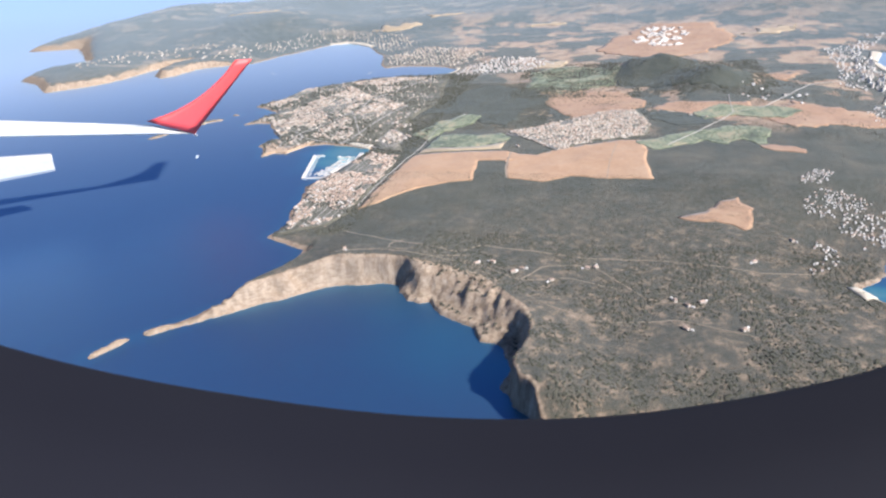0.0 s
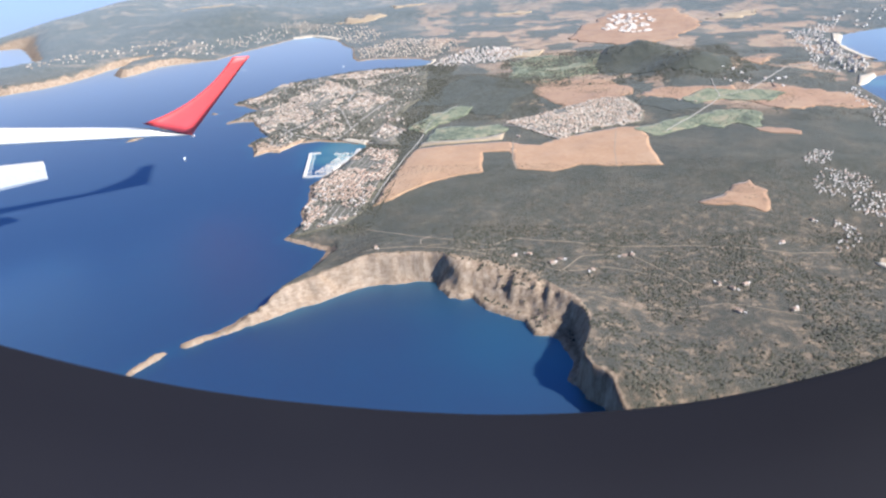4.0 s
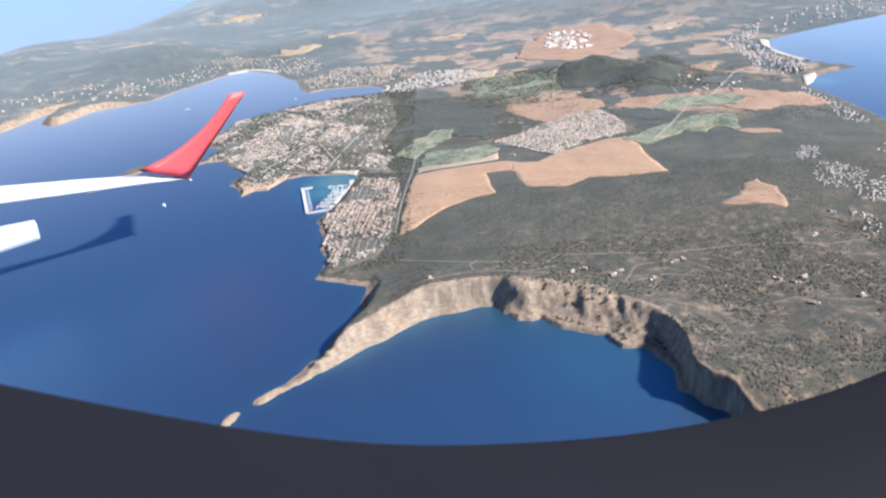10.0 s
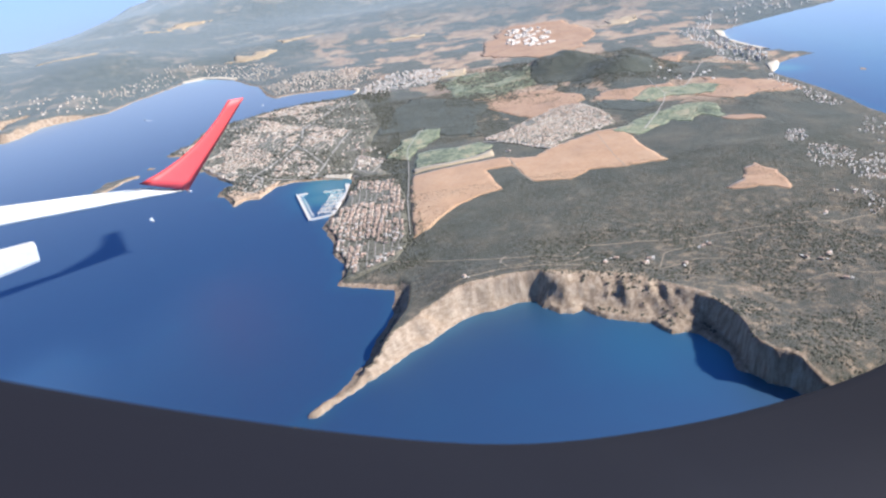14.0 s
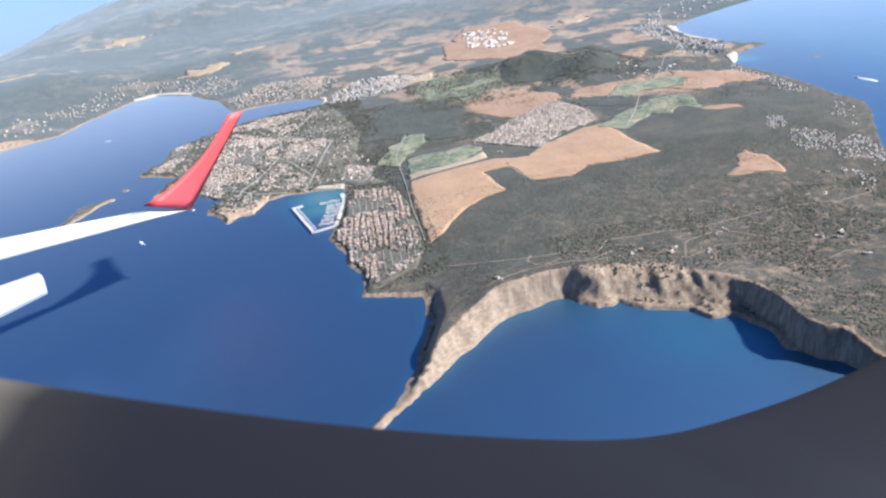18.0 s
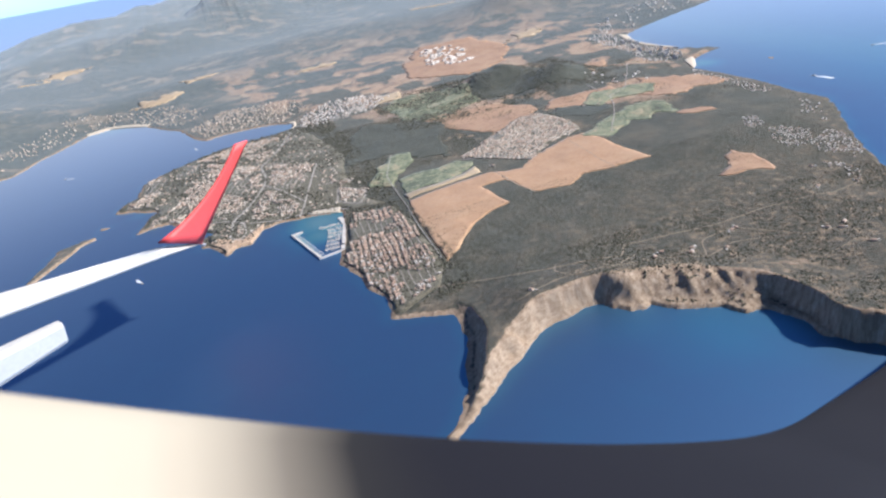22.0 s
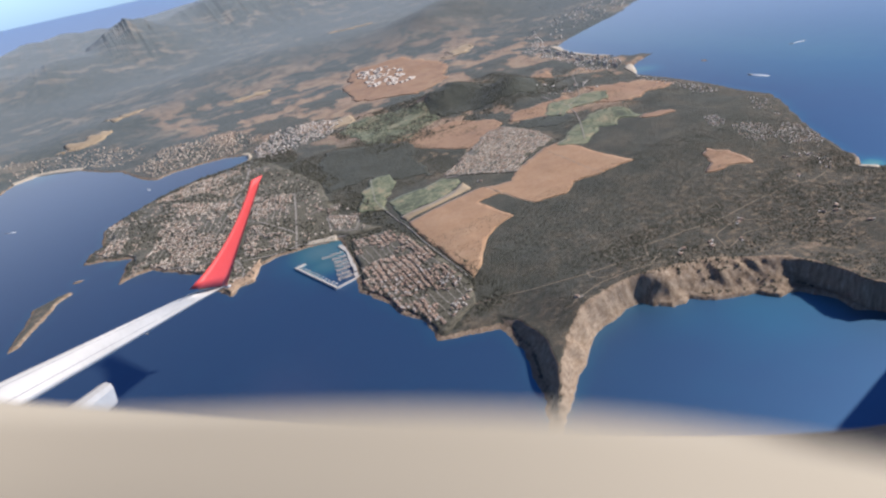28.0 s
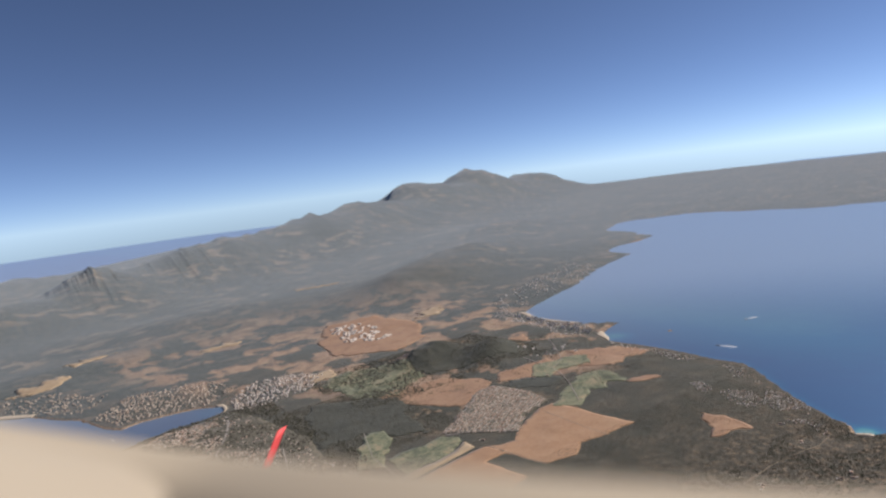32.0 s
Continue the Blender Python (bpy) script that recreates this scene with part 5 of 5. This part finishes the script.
def along(points, s):
    """A smooth curve through three points, at 0, 0.42 and 1."""
    a, b, c = (Vector(p) for p in points)
    m = 0.42
    return a * ((s - m) * (s - 1) / m) + b * (s * (s - 1) / (m * (m - 1))) + c * (s * (s - m) / (1 - m))


TRAIL_ROOT, TRAIL_TIP = Vector((-171.2, -133.8, 63.9)), Vector((-53.4, -20.2, 32.9))
NOSE_ROOT, NOSE_TIP = Vector((-168.8, -135.6, 76.3)), Vector((-66.0, -35.0, 42.0))


def wing_section(s):
    near = TRAIL_ROOT.lerp(TRAIL_TIP, s)
    far = NOSE_ROOT.lerp(NOSE_TIP, s) + BACK * (16 * (1 - s) + 2 * s)
    return near, far, 1.5 * (1 - s) + 0.5


loft("wing_panel", [airfoil(*wing_section(k / 10), UP) for k in range(11)], wing_mat, wing)
for a, b, u, wid in ((0.03, 0.9, 0.3, 0.35), (0.05, 0.95, 0.78, 0.25)):
    line = []
    for k in range(12):
        near, far, thick = wing_section(a + (b - a) * k / 11)
        top = thick * np.interp(u, (0, 0.15, 0.35, 0.6, 0.8, 0.95, 1), (0, 0.28, 0.5, 0.62, 0.5, 0.25, 0))
        q = (far - near).normalized() * wid / 2
        p = near.lerp(far, u) + Vector(UP) * (top + 0.06)
        line.append((p - q, p + q, p + q - Vector((0, 0, 0.4)), p - q - Vector((0, 0, 0.4))))
    loft("panel_seam", line, seam_mat, wing, "thin grey seam line", flat=True)
EDGE_A = [(-68.8, -37.4, 45.0), (-50.0, -22.5, 51.1), (-27.0, -7.7, 70.3)]
EDGE_B = [(-53.4, -20.2, 32.9), (-37.8, -11.3, 50.1), (-20.3, -1.5, 69.3)]
secs = []
for k in range(13):
    s = k / 12
    a, b = along(EDGE_A, s), along(EDGE_B, s)
    out = BACK * (1.0 - 0.55 * s)
    secs.append([a, a.lerp(b, 0.25) - out, a.lerp(b, 0.5) - out * 1.1, a.lerp(b, 0.8) - out * 0.6, b, a.lerp(b, 0.8) + out * 0.5, a.lerp(b, 0.5) + out, a.lerp(b, 0.25) + out * 0.9])
tipfin = loft("winglet", secs, red_mat, wing, "glossy red upturned wing tip")
LOW_A, LOW_B = Vector(EDGE_A[0]), Vector(EDGE_B[0])
bm = bmesh.new()
bmesh.ops.create_uvsphere(bm, u_segments=10, v_segments=6, radius=0.8, matrix=Matrix.Translation(LOW_B + Vector((0.3, 0.1, -0.6))) @ Matrix.Diagonal((1.8, 1.2, 0.9, 1)))
part("position_light", bm, metal_mat, tipfin, "small metal position lamp at the trailing corner", flat=False)
for s in (0.15, 0.4, 0.65):
    p = along(EDGE_B, s)
    mesh_object("static_wick", box_verts(p.x + 0.3, p.y, p.z - 0.9, p.z, 0.14, 0.14, 0), BOX, seam_mat, tipfin)
# flap fairing under the wing
fsecs = []
F0, F1 = Vector((-158, -118, 38)), Vector((-107, -67.5, 32.2))
for k in range(9):
    s = k / 8
    r = 9.5 * (1 - s) + 4.7 * s
    c = F0.lerp(F1, s)
    side = Vector((0.72, -0.69, 0))
    shape = ((-0.42, 0.86), (0.0, 0.98), (0.42, 0.86), (0.56, 0.5), (0.5, -0.7), (0.36, -0.94), (-0.36, -0.94), (-0.5, -0.7), (-0.56, 0.5))
    fsecs.append([c + side * u * r + Vector((0.1, 0, 1)) * w * r for u, w in shape])
loft("flap_fairing", fsecs, wing_mat, wing, "white boxy fairing under the wing", flat=True)

# ---- the cabin window's lower frame ----
frame_root = new("cabin_window_frame")
tagged(frame_root, "rounded lower rim of an aircraft cabin window", "window frame")
RIM = [(-175.5, -254.1, 195.2), (-135.8, -259.3, 171.6), (-96.1, -264.2, 147.9), (-56.8, -268.1, 123.7), (-17.4, -267.6, 99.1), (20.4, -259.4, 73.7), (55.8, -244.7, 48.5), (91.0, -226.7, 28.1), (128.9, -211.8, 14.9), (168.7, -199.5, 9.4), (208.5, -186.1, 9.6), (247.6, -170.7, 12.7), (288.0, -152.0, 17.4)]
RAIL = [(-133.4, -255.2, 167.7), (-113.0, -262.5, 159.1), (-107.8, -274.7, 159.9), (-94.8, -281.8, 156.5), (-86.9, -284.7, 154.2), (-79.5, -290.2, 153.0), (-70.4, -298.3, 152.8), (-63.0, -303.5, 148.6), (-56.0, -307.0, 138.6)]


def curve_through(points, n):
    """A smooth line through the points, n steps from each to the next."""
    c = [Vector(p) for p in points]
    c = [c[0] * 2 - c[1]] + c + [c[-1] * 2 - c[-2]]
    out = []
    for p0, p1, p2, p3 in zip(c, c[1:], c[2:], c[3:]):
        for k in range(n):
            u = k / n
            out.append(0.5 * (2 * p1 + (p2 - p0) * u + (2 * p0 - 5 * p1 + 4 * p2 - p3) * u ** 2 + (3 * p1 - p0 - 3 * p2 + p3) * u ** 3))
    return out + [c[-2]]


def moulding_sections(points, steps, r, width):
    """Sections of the rim along a line: a rounded lip and a broad sill on the cabin's side."""
    line = curve_through(points, steps)
    prof = [(0.9, -1.7), (0.25, -1.0), (0, -0.4), (0.2, 0), (0.8, 0.3), (2.0, 0.42), (width * 0.3, 0.34), (width, 0.1), (width, -1.6), (width * 0.3, -1.6)]
    out = []
    for k, p in enumerate(line):
        t = line[min(k + 1, len(line) - 1)] - line[max(k - 1, 0)]
        flat = Vector((t.x, t.y, 0)).normalized() * (1 if t.x > 0 else -1)
        toward = Vector((flat.y, -flat.x, 0))
        out.append([p + toward * u * r + Vector((0, 0, 1)) * w * r for u, w in prof])
    return out


def paint_shade(ob, first, last, slant):
    """How far the painted colour has gone from shaded dark to sunlit cream, along its length."""
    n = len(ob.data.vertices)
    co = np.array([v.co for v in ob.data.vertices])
    at = ob.data.attributes.new("painted_sun", "FLOAT", "POINT")
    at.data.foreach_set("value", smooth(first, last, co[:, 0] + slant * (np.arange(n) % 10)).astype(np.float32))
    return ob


# cabin shade is put into the moulding's colour: dark eastwards, sunlit cream westwards
paint_shade(loft("rim_moulding", moulding_sections(RIM, 14, 2.2, 24), rim_mat, frame_root, "cream plastic moulding with cabin shade painted blue-black along one end"), -10.0, -37.0, 0.9)
paint_shade(loft("rim_rail", moulding_sections(RAIL, 10, 0.35, 16), rim_mat, frame_root, "cream plastic lip running beside the cabin"), 2.0, -30.0, 0.0)
